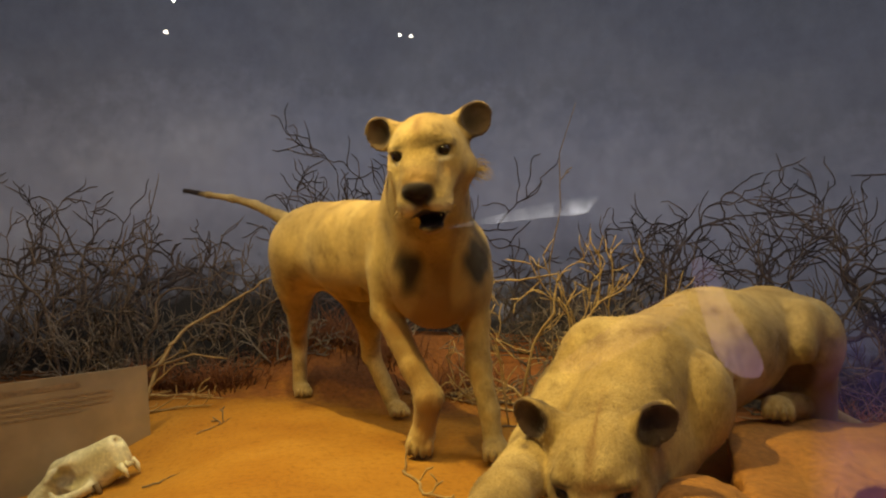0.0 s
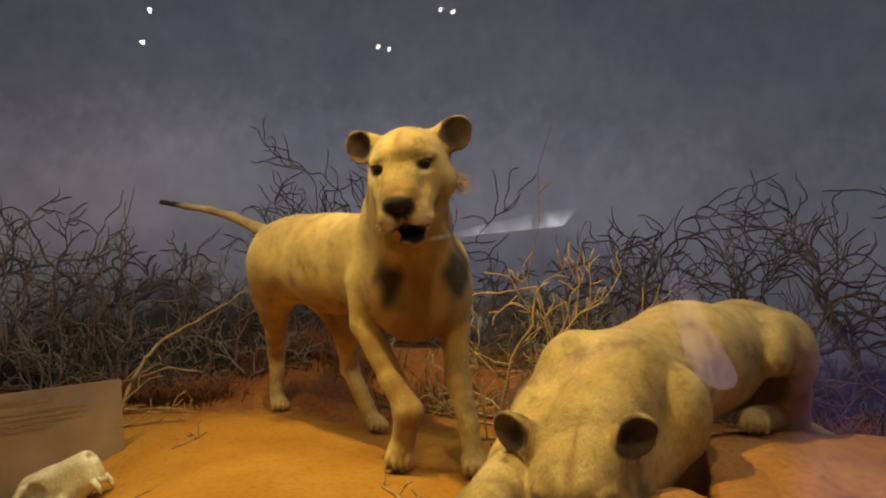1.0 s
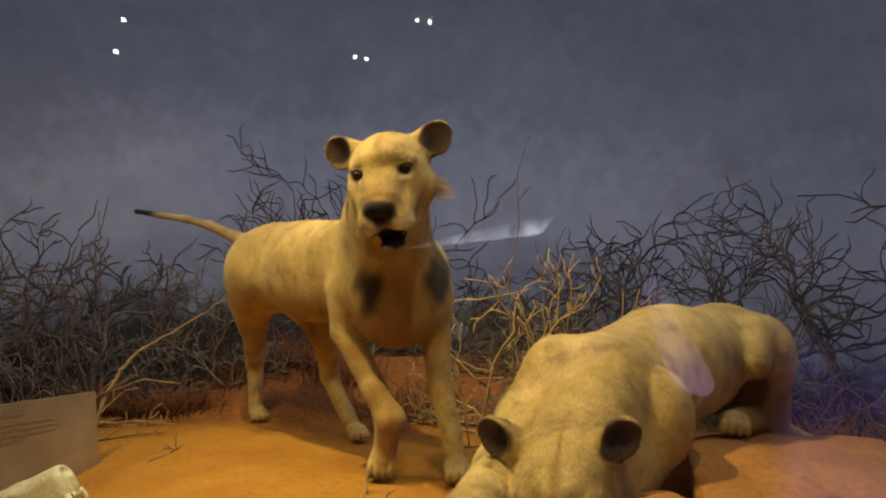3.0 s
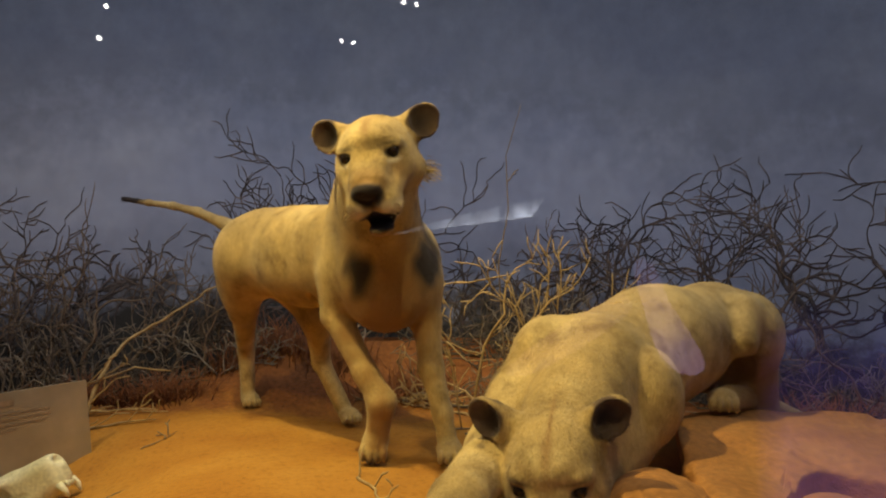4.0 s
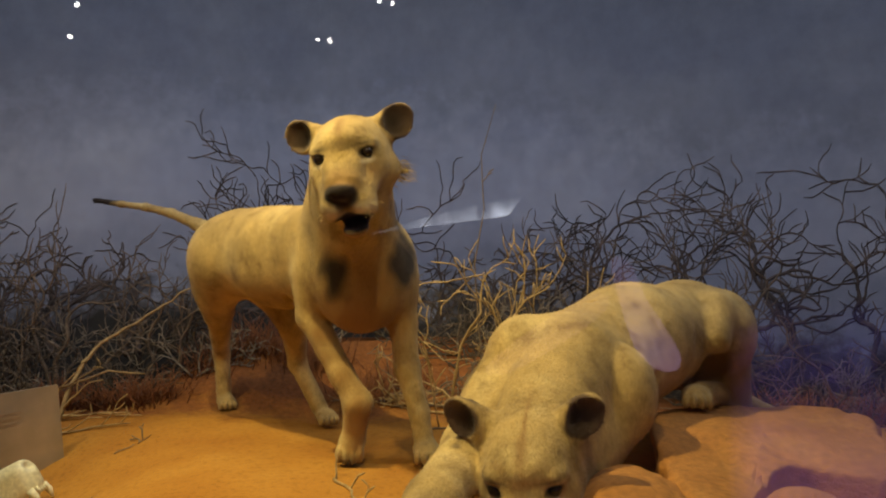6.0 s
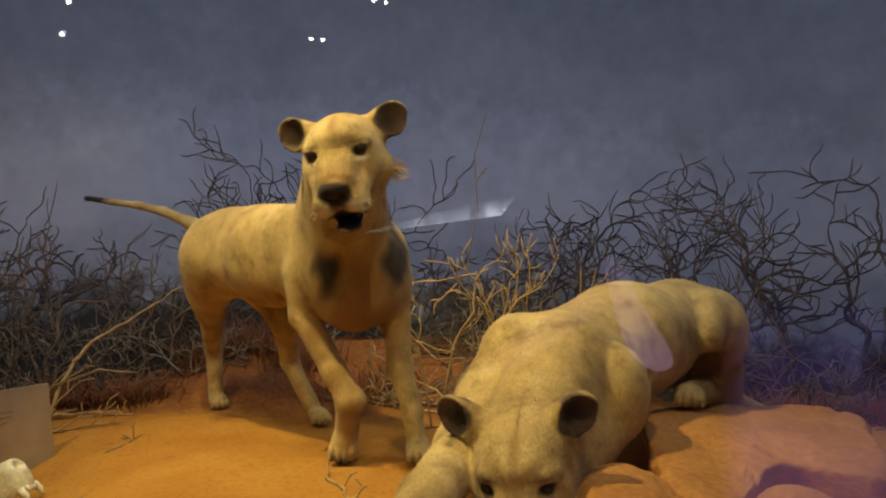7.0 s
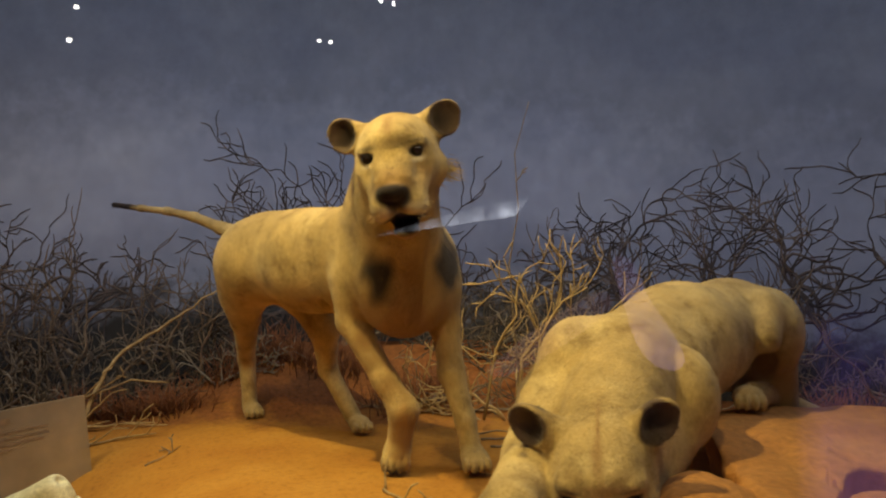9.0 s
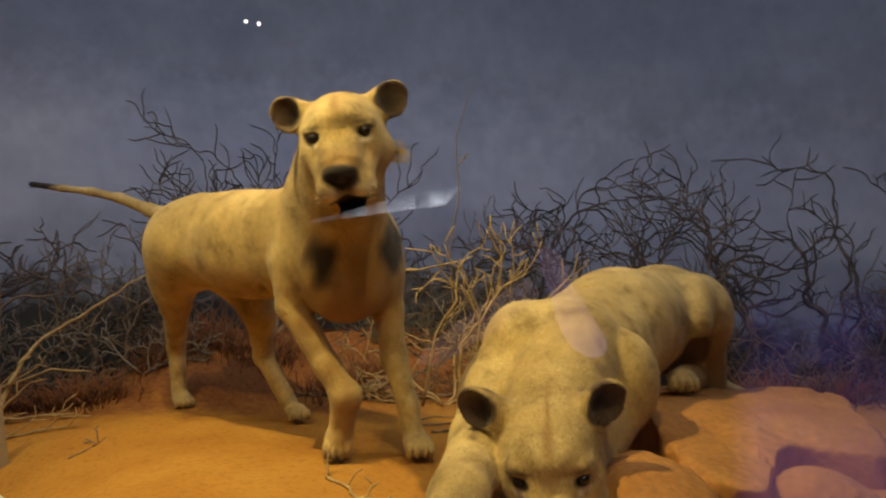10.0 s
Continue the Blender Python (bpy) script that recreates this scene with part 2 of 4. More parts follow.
def field_mesh(prims, lo, hi, h):
    """Vertices and quads of the zero surface of smoothly blended round cones and ellipsoids."""
    lo, hi = np.array(lo, float), np.array(hi, float)
    axes = [np.arange(lo[i], hi[i], h, dtype=np.float32) for i in range(3)]
    F = np.full([len(a) for a in axes], 1.0, np.float32)
    for kind, k, op, *p in prims:
        if kind == "cone":
            a, b, ra, rb = np.array(p[0], float), np.array(p[1], float), p[2], p[3]
            r = max(ra, rb)
            mn, mx = np.minimum(a, b) - r, np.maximum(a, b) + r
        else:
            c, rad, rot = np.array(p[0], float), np.array(p[1], float), p[2]
            r = rad.max()
            mn, mx = c - r, c + r
        mg = k + 0.03
        s = [slice(max(0, int((mn[i] - mg - lo[i]) / h)), max(0, int((mx[i] + mg - lo[i]) / h) + 2)) for i in range(3)]
        X, Y, Z = np.meshgrid(*[axes[i][s[i]] for i in range(3)], indexing="ij")
        P = np.stack([X, Y, Z], -1)
        if P.size == 0:
            continue
        if kind == "cone":
            ba = b - a
            t = np.clip(((P - a) @ ba) / (ba @ ba), 0, 1)
            d = np.linalg.norm(P - a - t[..., None] * ba, axis=-1) - (ra + (rb - ra) * t)
        else:
            q = (P - c) @ rot
            k0 = np.linalg.norm(q / rad, axis=-1)
            k1 = np.linalg.norm(q / rad**2, axis=-1) + 1e-9
            d = k0 * (k0 - 1) / k1
        f = F[tuple(s)]
        if op < 0:
            w = np.clip(0.5 - 0.5 * (f + d) / k, 0, 1)
            F[tuple(s)] = f * (1 - w) - d * w + k * w * (1 - w)
        else:
            w = np.clip(0.5 + 0.5 * (f - d) / k, 0, 1)
            F[tuple(s)] = f * (1 - w) + d * w - k * w * (1 - w)
    inside = F < 0
    n = [x - 1 for x in F.shape]
    count = np.zeros(n, np.int16)
    total = np.zeros((*n, 3), np.float32)
    corner = [(i, j, k) for i in (0, 1) for j in (0, 1) for k in (0, 1)]

    def sub(A, c):
        return A[c[0]:c[0] + n[0], c[1]:c[1] + n[1], c[2]:c[2] + n[2]]

    for c in corner:
        for ax in range(3):
            if c[ax]:
                continue
            e = list(c)
            e[ax] = 1
            f0, f1 = sub(F, c), sub(F, e)
            cut = sub(inside, c) != sub(inside, e)
            t = np.where(cut, f0 / np.where(cut, f0 - f1, 1), 0)
            count += cut
            for i in range(3):
                total[..., i] += np.where(cut, c[i] + (t if i == ax else 0), 0)
    ids = np.full(n, -1, np.int64)
    live = np.argwhere(count > 0)
    ids[tuple(live.T)] = np.arange(len(live))
    verts = lo + h * (live + total[tuple(live.T)] / count[tuple(live.T)][:, None])
    quads = []
    for ax in range(3):
        u, w = [(1, 2), (2, 0), (0, 1)][ax]
        sl0, sl1 = [slice(None)] * 3, [slice(None)] * 3
        sl0[ax], sl1[ax] = slice(0, -1), slice(1, None)
        a0, a1 = inside[tuple(sl0)], inside[tuple(sl1)]
        for sign in (0, 1):
            hit = np.argwhere((a0 & ~a1) if sign == 0 else (~a0 & a1))
            hit = hit[(hit[:, u] > 0) & (hit[:, w] > 0) & (hit[:, u] < n[u]) & (hit[:, w] < n[w])]
            eu, ew = np.eye(3, dtype=int)[u], np.eye(3, dtype=int)[w]
            q = [ids[tuple((hit - eu - ew).T)], ids[tuple((hit - ew).T)], ids[tuple(hit.T)], ids[tuple((hit - eu).T)]]
            quads.append(np.stack(q if sign == 0 else q[::-1], 1))
    return verts, np.concatenate(quads)


def cone(a, b, ra, rb, k=0.05, op=1):
    return ("cone", k, op, a, b, ra, rb)


def egg(c, rad, rot=None, k=0.05, op=1):
    return ("egg", k, op, c, rad, np.eye(3) if rot is None else rot)


def ball(c, r, k=0.05, op=1):
    return egg(c, (r, r, r), None, k, op)


def basis(right, forward):
    """Columns: right, forward, up."""
    r = np.array(right, float)
    f = np.array(forward, float)
    f /= np.linalg.norm(f)
    r = r - f * (r @ f)
    r /= np.linalg.norm(r)
    return np.stack([r, f, np.cross(f, r)], 1)


def head_prims(o, B, mouth_open, shift=(0, 0, 0)):
    """A lioness-like head: local axes right, forward, up from the point between the eyes."""
    o = np.array(o, float)

    def L(r, f, u):
        return o + B @ np.array([r, f, u], float)

    out = [
        egg(L(0, -0.115, 0.006), (0.118, 0.138, 0.104), B, 0.04),
        egg(L(0, -0.055, 0.048), (0.082, 0.085, 0.042), B, 0.035),
        cone(L(-0.030, -0.025, 0.0), L(-0.022, 0.082, -0.078), 0.047, 0.038, 0.035),
        cone(L(0.028, -0.025, 0.0), L(0.022, 0.082, -0.078), 0.047, 0.036, 0.016),
        egg(L(0, 0.030, -0.120), (0.072, 0.080, 0.058), B, 0.04),
    ]
    for s in (-1, 1):
        out += [
            egg(L(s * 0.078, -0.080, -0.045), (0.046, 0.080, 0.056), B, 0.04),
            cone(L(s * 0.072, -0.055, -0.055), L(s * 0.046, 0.062, -0.130), 0.046, 0.034, 0.03),
            egg(L(s * 0.066, -0.026, 0.026), (0.040, 0.024, 0.013), B, 0.03),
            egg(L(s * 0.043, 0.082, -0.146), (0.040, 0.046, 0.042), B, 0.014),
            egg(L(s * 0.058, 0.038, -0.160), (0.028, 0.052, 0.040), B, 0.022),
            egg(L(s * 0.082, -0.145, -0.080), (0.042, 0.06, 0.055), B, 0.04),
        ]
    drop = 0.058 if mouth_open else 0.0
    out += [
        egg(L(-0.004, 0.100, -0.102), (0.053, 0.046, 0.031), B, 0.010),
        cone(L(0, -0.08, -0.14), L(0.006, 0.025, -0.165 - drop), 0.072, 0.036, 0.03),
        egg(L(0.006, 0.055, -0.174 - drop), (0.040, 0.034, 0.022), B, 0.02),
    ]
    if mouth_open:
        out += [egg(L(0.010, 0.085, -0.204), (0.058, 0.080, 0.025), B, 0.010, -1)]
    for s in (-1, 1):
        out += [egg(L(s * 0.027, 0.146, -0.110), (0.013, 0.012, 0.007), B, 0.005, -1)]
    for s in (-1, 1):
        ear, c = ear_place(o, B, s, shift)
        U = lambda r, f, u: c + ear @ np.array([r, f, u])
        out += [
            egg(c, (0.057, 0.028, 0.058), ear, 0.012),
            egg(U(s * 0.018, 0.0, 0.022), (0.038, 0.021, 0.040), ear, 0.010),
            cone(L(s * 0.070, -0.165, 0.066), U(s * 0.004, -0.010, 0.040), 0.030, 0.018, 0.022),
            cone(L(s * 0.100, -0.170, 0.015), U(-s * 0.020, -0.012, -0.036), 0.036, 0.022, 0.03),
            cone(L(s * 0.085, -0.185, 0.045), U(-s * 0.020, -0.016, 0.0), 0.045, 0.030, 0.03),
        ]
    for s in (-1, 1):
        ear, c = ear_place(o, B, s, shift)
        out += [egg(c + ear @ np.array([s * 0.004, 0.031, 0.004]), (0.0575, 0.048, 0.0595), ear, 0.003, -1)]
    for s in (-1, 1):
        out += [egg(L(s * 0.077, 0.020, -0.002), (0.022, 0.022, 0.013), B, 0.012, -1)]
    for s in (-1, 1):
        out += [egg(L(s * 0.077, -0.006, 0.018), (0.025, 0.014, 0.005), B, 0.012)]
    return out


def ear_place(o, B, s, shift):
    """The axes and the centre of one ear."""
    ear = basis(B @ np.array([1, s * 0.40, -s * 0.2]), B @ np.array([s * 0.38, 1, 0.12]))
    return ear, np.array(o, float) + B @ (np.array([s * 0.166, -0.175, 0.076]) + np.array(shift))


def head_marks(o, B, mouth_open, shift=(0, 0, 0)):
    """Spots of colour on the head: attribute, centre, radii, axes, softness."""
    o = np.array(o, float)

    def L(r, f, u):
        return o + B @ np.array([r, f, u], float)

    out = [("nose_skin", L(-0.004, 0.137, -0.114), (0.059, 0.046, 0.040), B, 0.18), ("russet", L(0, 0.10, -0.085), (0.05, 0.06, 0.04), B, 0.5)]
    out += [("russet", L(0, 0.10, -0.165), (0.050, 0.07, 0.035), B, 0.6), ("dark", L(0.0, 0.130, -0.150), (0.022, 0.04, 0.034), B, 0.7)]
    out += [("russet", L(0.0, -0.03, 0.085), (0.012, 0.06, 0.035), B, 0.9)]
    if mouth_open:
        out += [("dark", L(0.010, 0.060, -0.206), (0.066, 0.10, 0.036), B, 0.22), ("russet", L(0, 0.03, -0.25), (0.06, 0.07, 0.03), B, 0.5)]
        out += [("russet", L(0.085, -0.005, -0.060), (0.022, 0.06, 0.026), B, 1.2)]
    for s in (-1, 1):
        ear, c = ear_place(o, B, s, shift)
        out += [("inner_ear", c + ear @ np.array([s * 0.004, 0.012, 0.003]), (0.060, 0.085, 0.061), ear, 0.06),
                ("dark", c + ear @ np.array([-s * 0.012, 0.0, -0.006]), (0.034, 0.06, 0.036), ear, 0.7),
                ("dark", L(s * 0.077, 0.012, 0.000), (0.028, 0.03, 0.0165), B, 0.22),
                ("dark", L(s * 0.070, 0.000, 0.029), (0.022, 0.03, 0.004), B, 1.2),
                ("pale", L(s * 0.076, 0.010, -0.025), (0.024, 0.03, 0.007), B, 0.6),
                ("pale", L(s * 0.050, 0.10, -0.168), (0.035, 0.06, 0.025), B, 0.6)]
    return out


def paw(c, ahead, size=0.055):
    """A paw with four toes, resting on z = c.z - size * 0.8."""
    c, a = np.array(c, float), np.array([*ahead, 0], float)
    a /= np.linalg.norm(a)
    side = np.array([a[1], -a[0], 0])
    up = np.array([0, 0, 1.0])
    B = np.stack([side, a, up], 1)
    out = [egg(c, (size * 0.95, size * 1.12, size * 0.75), B, 0.02)]
    for i, s in enumerate((-0.72, -0.26, 0.26, 0.72)):
        out.append(egg(c + side * s * size + a * size * (1.02 - 0.35 * abs(s)) - up * size * 0.22, (size * 0.24, size * 0.62, size * 0.5), B, 0.002))
    return out


def lion(name, label, prims, marks, eyes, lo, hi, h, flow, bald, tufts=(), hairs=60000):
    verts, quads = field_mesh(prims, lo, hi, h)
    faces = [tuple(q) for q in quads.tolist()]
    verts = verts.tolist()
    body = len(faces)
    for c, r in eyes:
        bm = bmesh.new()
        bmesh.ops.create_uvsphere(bm, u_segments=14, v_segments=9, radius=r, matrix=Matrix.Translation(tuple(c)))
        start = len(verts)
        verts += [list(v.co) for v in bm.verts]
        faces += [tuple(start + v.index for v in f.verts) for f in bm.faces]
        bm.free()
    balls = len(faces) - body
    # short hairs all over, lying with the coat
    rng = np.random.default_rng(5)
    base = np.array(verts[:quads.max() + 1])
    pick = rng.integers(0, len(quads), hairs)
    corners = base[quads[pick]]
    w = rng.dirichlet((1, 1, 1, 1), hairs)
    root = (corners * w[..., None]).sum(1)
    normal = np.cross(corners[:, 2] - corners[:, 0], corners[:, 3] - corners[:, 1])
    normal /= np.linalg.norm(normal, axis=1, keepdims=True) + 1e-9
    lie = np.array(flow) + rng.normal(0, 0.35, (hairs, 3))
    lie -= normal * (lie * normal).sum(1, keepdims=True)
    lie /= np.linalg.norm(lie, axis=1, keepdims=True) + 1e-9
    keep = np.ones(hairs, bool)
    for c, r in eyes:
        keep &= np.linalg.norm(root - np.array(c), axis=1) > 0.034
    for c, r in bald:
        keep &= np.linalg.norm(root - c, axis=1) > r
    root, normal, lie = root[keep], normal[keep], lie[keep]
    ln = rng.uniform(0.006, 0.013, (len(root), 1))
    side = np.cross(normal, lie) * 0.0011
    tips = np.stack([root - side - normal * 0.001, root + side - normal * 0.001, root + lie * ln + normal * ln * 0.42], 1).reshape(-1, 3)
    first = len(verts)
    verts += tips.tolist()
    faces += [(first + 3 * i, first + 3 * i + 1, first + 3 * i + 2) for i in range(len(root))]
    # longer tufts
    for c, way, count, length, spread in tufts:
        for i in range(count):
            p = np.array(c) + rng.normal(0, spread, 3)
            d = np.array(way, float) + rng.normal(0, 0.3, 3)
            d /= np.linalg.norm(d)
            q = np.cross(d, rng.normal(0, 1, 3))
            q *= 0.0012 / np.linalg.norm(q)
            first = len(verts)
            verts += [(p - q).tolist(), (p + q).tolist(), (p + d * length * rng.uniform(0.5, 1.1)).tolist()]
            faces.append((first, first + 1, first + 2))
    ob = mesh_object(name, verts, faces, [FUR, EYE])
    ob.data.polygons.foreach_set("material_index", [0] * body + [1] * balls + [0] * (len(faces) - body - balls))
    V = np.array(verts)
    rng = np.random.default_rng(3)
    for attr in ("dark", "russet", "pale", "inner_ear", "nose_skin"):
        w = np.zeros(len(V))
        for kind, c, rad, rot, soft in marks:
            if kind == attr:
                q = np.linalg.norm(((V - np.array(c)) @ (np.eye(3) if rot is None else rot)) / np.array(rad), axis=1)
                q = q + 0.16 * np.sin(V @ np.array([47.0, 31.0, 23.0])) * np.sin(V @ np.array([-29.0, 17.0, 53.0]))
                w = np.maximum(w, np.clip((1 + soft - q) / (2 * soft), 0, 1))
        ob.data.attributes.new(attr, "FLOAT", "POINT").data.foreach_set("value", w.astype(np.float32))
    return tagged(ob, label, "mounted lion", kind="")


# ---- structure: floor, painted backdrop, case ----


def ground_z(x, y):
    side = max(0.0, min(1.0, (1.5 - abs(x - 0.15)) / 0.6))
    z = 0.33 * side * max(0.0, min(1.0, (y - 3.45) / 0.6)) ** 1.2
    left = max(0.0, min(1.0, (-0.35 - x) / 1.1)) * max(0.0, min(1.0, (3.5 - y) / 1.1))
    z -= 0.28 * left * left * (3 - 2 * left)
    z += 0.018 * noise.noise((x * 1.7, y * 1.7, 3.0)) + 0.006 * noise.noise((x * 7, y * 7, 1.0))
    return z - 0.012


def back_y(x):
    return 4.42 - x * x / 12


def build_ground():
    nx, ny = 190, 110
    xs, ys = np.linspace(-4.0, 4.6, nx), np.linspace(0.25, 4.7, ny)
    verts = [(x, y, ground_z(x, y)) for y in ys for x in xs]
    faces = [(j * nx + i, j * nx + i + 1, (j + 1) * nx + i + 1, (j + 1) * nx + i) for j in range(ny - 1) for i in range(nx - 1)]
    tagged(mesh_object("ground", verts, faces, SAND), "uneven orange desert sand of the diorama floor", "ground", kind="structure")


def build_backdrop():
    n, m = 72, 26
    xs, zs = np.linspace(-4.05, 4.65, n), np.linspace(-0.35, 3.25, m)
    verts = [(x, back_y(x) + d, z) for d in (0.0, 0.06) for z in zs for x in xs]
    faces = []
    for d in (0, 1):
        for j in range(m - 1):
            for i in range(n - 1):
                q = (d * n * m + j * n + i, d * n * m + j * n + i + 1, d * n * m + (j + 1) * n + i + 1, d * n * m + (j + 1) * n + i)
                faces.append(q if d == 0 else q[::-1])
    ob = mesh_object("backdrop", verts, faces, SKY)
    tagged(ob, "curved mural of a dusky blue-grey sky with pale clouds", "painted backdrop", kind="structure")
    return ob


def structure(name, sx, sy, sz, x, y, z, mat, label, category="wall"):
    return tagged(part(name, box(sx, sy, sz, Matrix.Translation((x, y, z))), mat, None), label, category, kind="structure")


GLASS_Y = 0.20
build_ground()
BACKDROP = build_backdrop()
structure("wall_west", 0.08, 4.6, 3.9, -4.05, 2.45, 1.35, CASEWALL, "dark painted side wall of the display case")
structure("wall_east", 0.08, 4.6, 3.9, 4.65, 2.45, 1.35, CASEWALL, "dark painted side wall of the display case")
structure("ceiling", 8.9, 4.5, 0.08, 0.3, 2.5, 3.29, CASEWALL, "dark painted ceiling of the display case", "ceiling")
structure("plinth", 8.7, 0.14, 0.75, 0.3, GLASS_Y, -0.62, CASEWALL, "dark base panel below the case glass", "plinth")
structure("header_panel", 8.7, 0.14, 1.6, 0.3, GLASS_Y, 4.05, CASEWALL, "dark panel above the case glass", "header panel")
pane = structure("window_1", 8.6, 0.010, 3.48, 0.3, GLASS_Y, 1.50, GLASS, "large clear glass front of the display case", "glass pane")
pane.visible_shadow = False
structure("hall_floor", 18, 14, 0.1, 0.3, -6.8, -1.05, HALL, "dark gallery floor", "floor")
structure("hall_ceiling", 18, 14, 0.1, 0.3, -6.8, 4.9, HALL, "dark gallery ceiling", "ceiling")
structure("hall_wall_south", 18, 0.1, 6, 0.3, -13.8, 1.9, HALL, "dark gallery wall behind the visitor")
structure("hall_wall_west", 0.1, 14, 6, -8.7, -6.8, 1.9, HALL, "dark gallery side wall")
structure("hall_wall_east", 0.1, 14, 6, 9.3, -6.8, 1.9, HALL, "dark gallery side wall")
structure("hall_wall_north_west", 4.7, 0.1, 6, -6.4, 0.25, 1.9, HALL, "dark gallery wall beside the case")
structure("hall_wall_north_east", 4.7, 0.1, 6, 7.0, 0.25, 1.9, HALL, "dark gallery wall beside the case")

# ---- the standing lion ----


def standing_lion():
    eyes_mid = np.array([0.092, 2.025, 1.045])
    B = basis((0.98, 0.02, 0.186), (-0.06, -0.96, -0.25))
    H = lambda r, f, u: eyes_mid + B @ np.array([r, f, u], float)
    P = []
    # trunk
    P += [cone((0.09, 2.58, 0.72), (-0.28, 2.92, 0.745), 0.205, 0.195, 0.08),
          cone((-0.28, 2.92, 0.75), (-0.56, 3.18, 0.775), 0.185, 0.185, 0.08),
          egg((-0.60, 3.2, 0.76), (0.175, 0.20, 0.19), None, 0.08),
          cone((-0.10, 2.62, 0.83), (-0.50, 3.1, 0.86), 0.12, 0.12, 0.08),
          egg((0.11, 2.45, 0.66), (0.17, 0.14, 0.20), None, 0.08)]
    # neck
    P += [cone(H(0, -0.15, 0.0), (0.03, 2.55, 0.84), 0.118, 0.175, 0.06),
          cone(H(0, -0.10, -0.09), (0.10, 2.46, 0.72), 0.108, 0.16, 0.09)]
    # shoulders and forelegs
    P += [egg((-0.060, 2.54, 0.70), (0.092, 0.13, 0.19), None, 0.05), egg((0.222, 2.53, 0.68), (0.080, 0.12, 0.18), None, 0.05)]
    P += [cone((-0.070, 2.52, 0.66), (-0.082, 2.51, 0.52), 0.084, 0.055, 0.045), cone((-0.082, 2.51, 0.52), (0.045, 2.43, 0.315), 0.053, 0.043, 0.025),
          cone((0.045, 2.43, 0.315), (0.112, 2.39, 0.215), 0.043, 0.050, 0.025), cone((0.112, 2.39, 0.215), (0.095, 2.42, 0.09), 0.050, 0.042, 0.025),
          cone((-0.100, 2.56, 0.55), (-0.060, 2.56, 0.46), 0.035, 0.030, 0.02), egg((0.085, 2.43, 0.055), (0.046, 0.055, 0.048), None, 0.03)]
    for i, s in enumerate((-0.037, -0.012, 0.014, 0.038)):
        P.append(egg((0.084 + s, 2.395, 0.020 + abs(s) * 0.4), (0.0145, 0.026, 0.034), None, 0.004))
    P += [cone((0.232, 2.53, 0.64), (0.262, 2.53, 0.50), 0.082, 0.054, 0.045), cone((0.262, 2.53, 0.50), (0.282, 2.50, 0.33), 0.051, 0.046, 0.025),
          cone((0.282, 2.50, 0.33), (0.330, 2.47, 0.17), 0.046, 0.035, 0.025), cone((0.330, 2.47, 0.17), (0.352, 2.45, 0.06), 0.035, 0.037, 0.025)]
    P += paw((0.362, 2.42, 0.040), (0.1, -1), 0.053)
    # hind legs
    P += [egg((-0.67, 3.26, 0.70), (0.105, 0.16, 0.21), None, 0.06), cone((-0.675, 3.26, 0.62), (-0.675, 3.30, 0.50), 0.100, 0.068, 0.05),
          cone((-0.675, 3.32, 0.50), (-0.722, 3.53, 0.29), 0.062, 0.040, 0.03), cone((-0.722, 3.54, 0.29), (-0.705, 3.54, 0.06), 0.040, 0.036, 0.025),
          cone((-0.745, 3.58, 0.30), (-0.728, 3.56, 0.24), 0.022, 0.018, 0.02)]
    P += paw((-0.685, 3.52, 0.040), (0.45, -1), 0.049)
    P += [egg((-0.40, 3.17, 0.69), (0.10, 0.14, 0.16), None, 0.05), cone((-0.37, 3.15, 0.62), (-0.275, 3.12, 0.47), 0.095, 0.074, 0.04),
          cone((-0.275, 3.13, 0.47), (-0.270, 3.23, 0.27), 0.066, 0.041, 0.03), cone((-0.270, 3.23, 0.27), (-0.150, 3.17, 0.07), 0.040, 0.037, 0.025)]
    P += paw((-0.115, 3.13, 0.040), (0.5, -1), 0.049)
    # the hollow of the flank and the crease behind the shoulder
    P += [egg((-0.615, 2.92, 0.585), (0.10, 0.07, 0.07), None, 0.05, -1), cone((-0.185, 2.66, 0.86), (-0.205, 2.70, 0.58), 0.008, 0.020, 0.03, -1)]
    # tail
    tail = [(-0.70, 3.28, 0.90, 0.042), (-0.80, 3.33, 0.935, 0.029), (-0.95, 3.39, 0.995, 0.022), (-1.10, 3.45, 1.03, 0.018), (-1.25, 3.50, 1.05, 0.015), (-1.41, 3.555, 1.075, 0.013)]
    P += [cone(a[:3], b[:3], a[3], b[3], 0.02) for a, b in zip(tail, tail[1:])]
    P += head_prims(eyes_mid, B, True)
    # cheek ruff
    P += [egg(H(0.115, -0.14, -0.070), (0.038, 0.06, 0.045), B, 0.03)]
    M = head_marks(eyes_mid, B, True)
    # chest russet: part natural darker coat, part shade put into the colour
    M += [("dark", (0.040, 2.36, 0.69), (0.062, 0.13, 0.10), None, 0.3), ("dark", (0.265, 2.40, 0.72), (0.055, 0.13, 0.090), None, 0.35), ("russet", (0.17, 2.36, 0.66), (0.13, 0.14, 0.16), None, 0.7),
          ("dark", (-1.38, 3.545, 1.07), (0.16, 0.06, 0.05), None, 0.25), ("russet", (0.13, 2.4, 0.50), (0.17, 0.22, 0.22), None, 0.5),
          # the wrist russet and the dark under the raised paw are painted shade
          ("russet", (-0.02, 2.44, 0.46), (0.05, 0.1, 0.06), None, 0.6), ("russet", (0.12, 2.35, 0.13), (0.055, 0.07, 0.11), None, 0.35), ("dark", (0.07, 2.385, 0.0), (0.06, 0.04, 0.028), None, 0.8)]
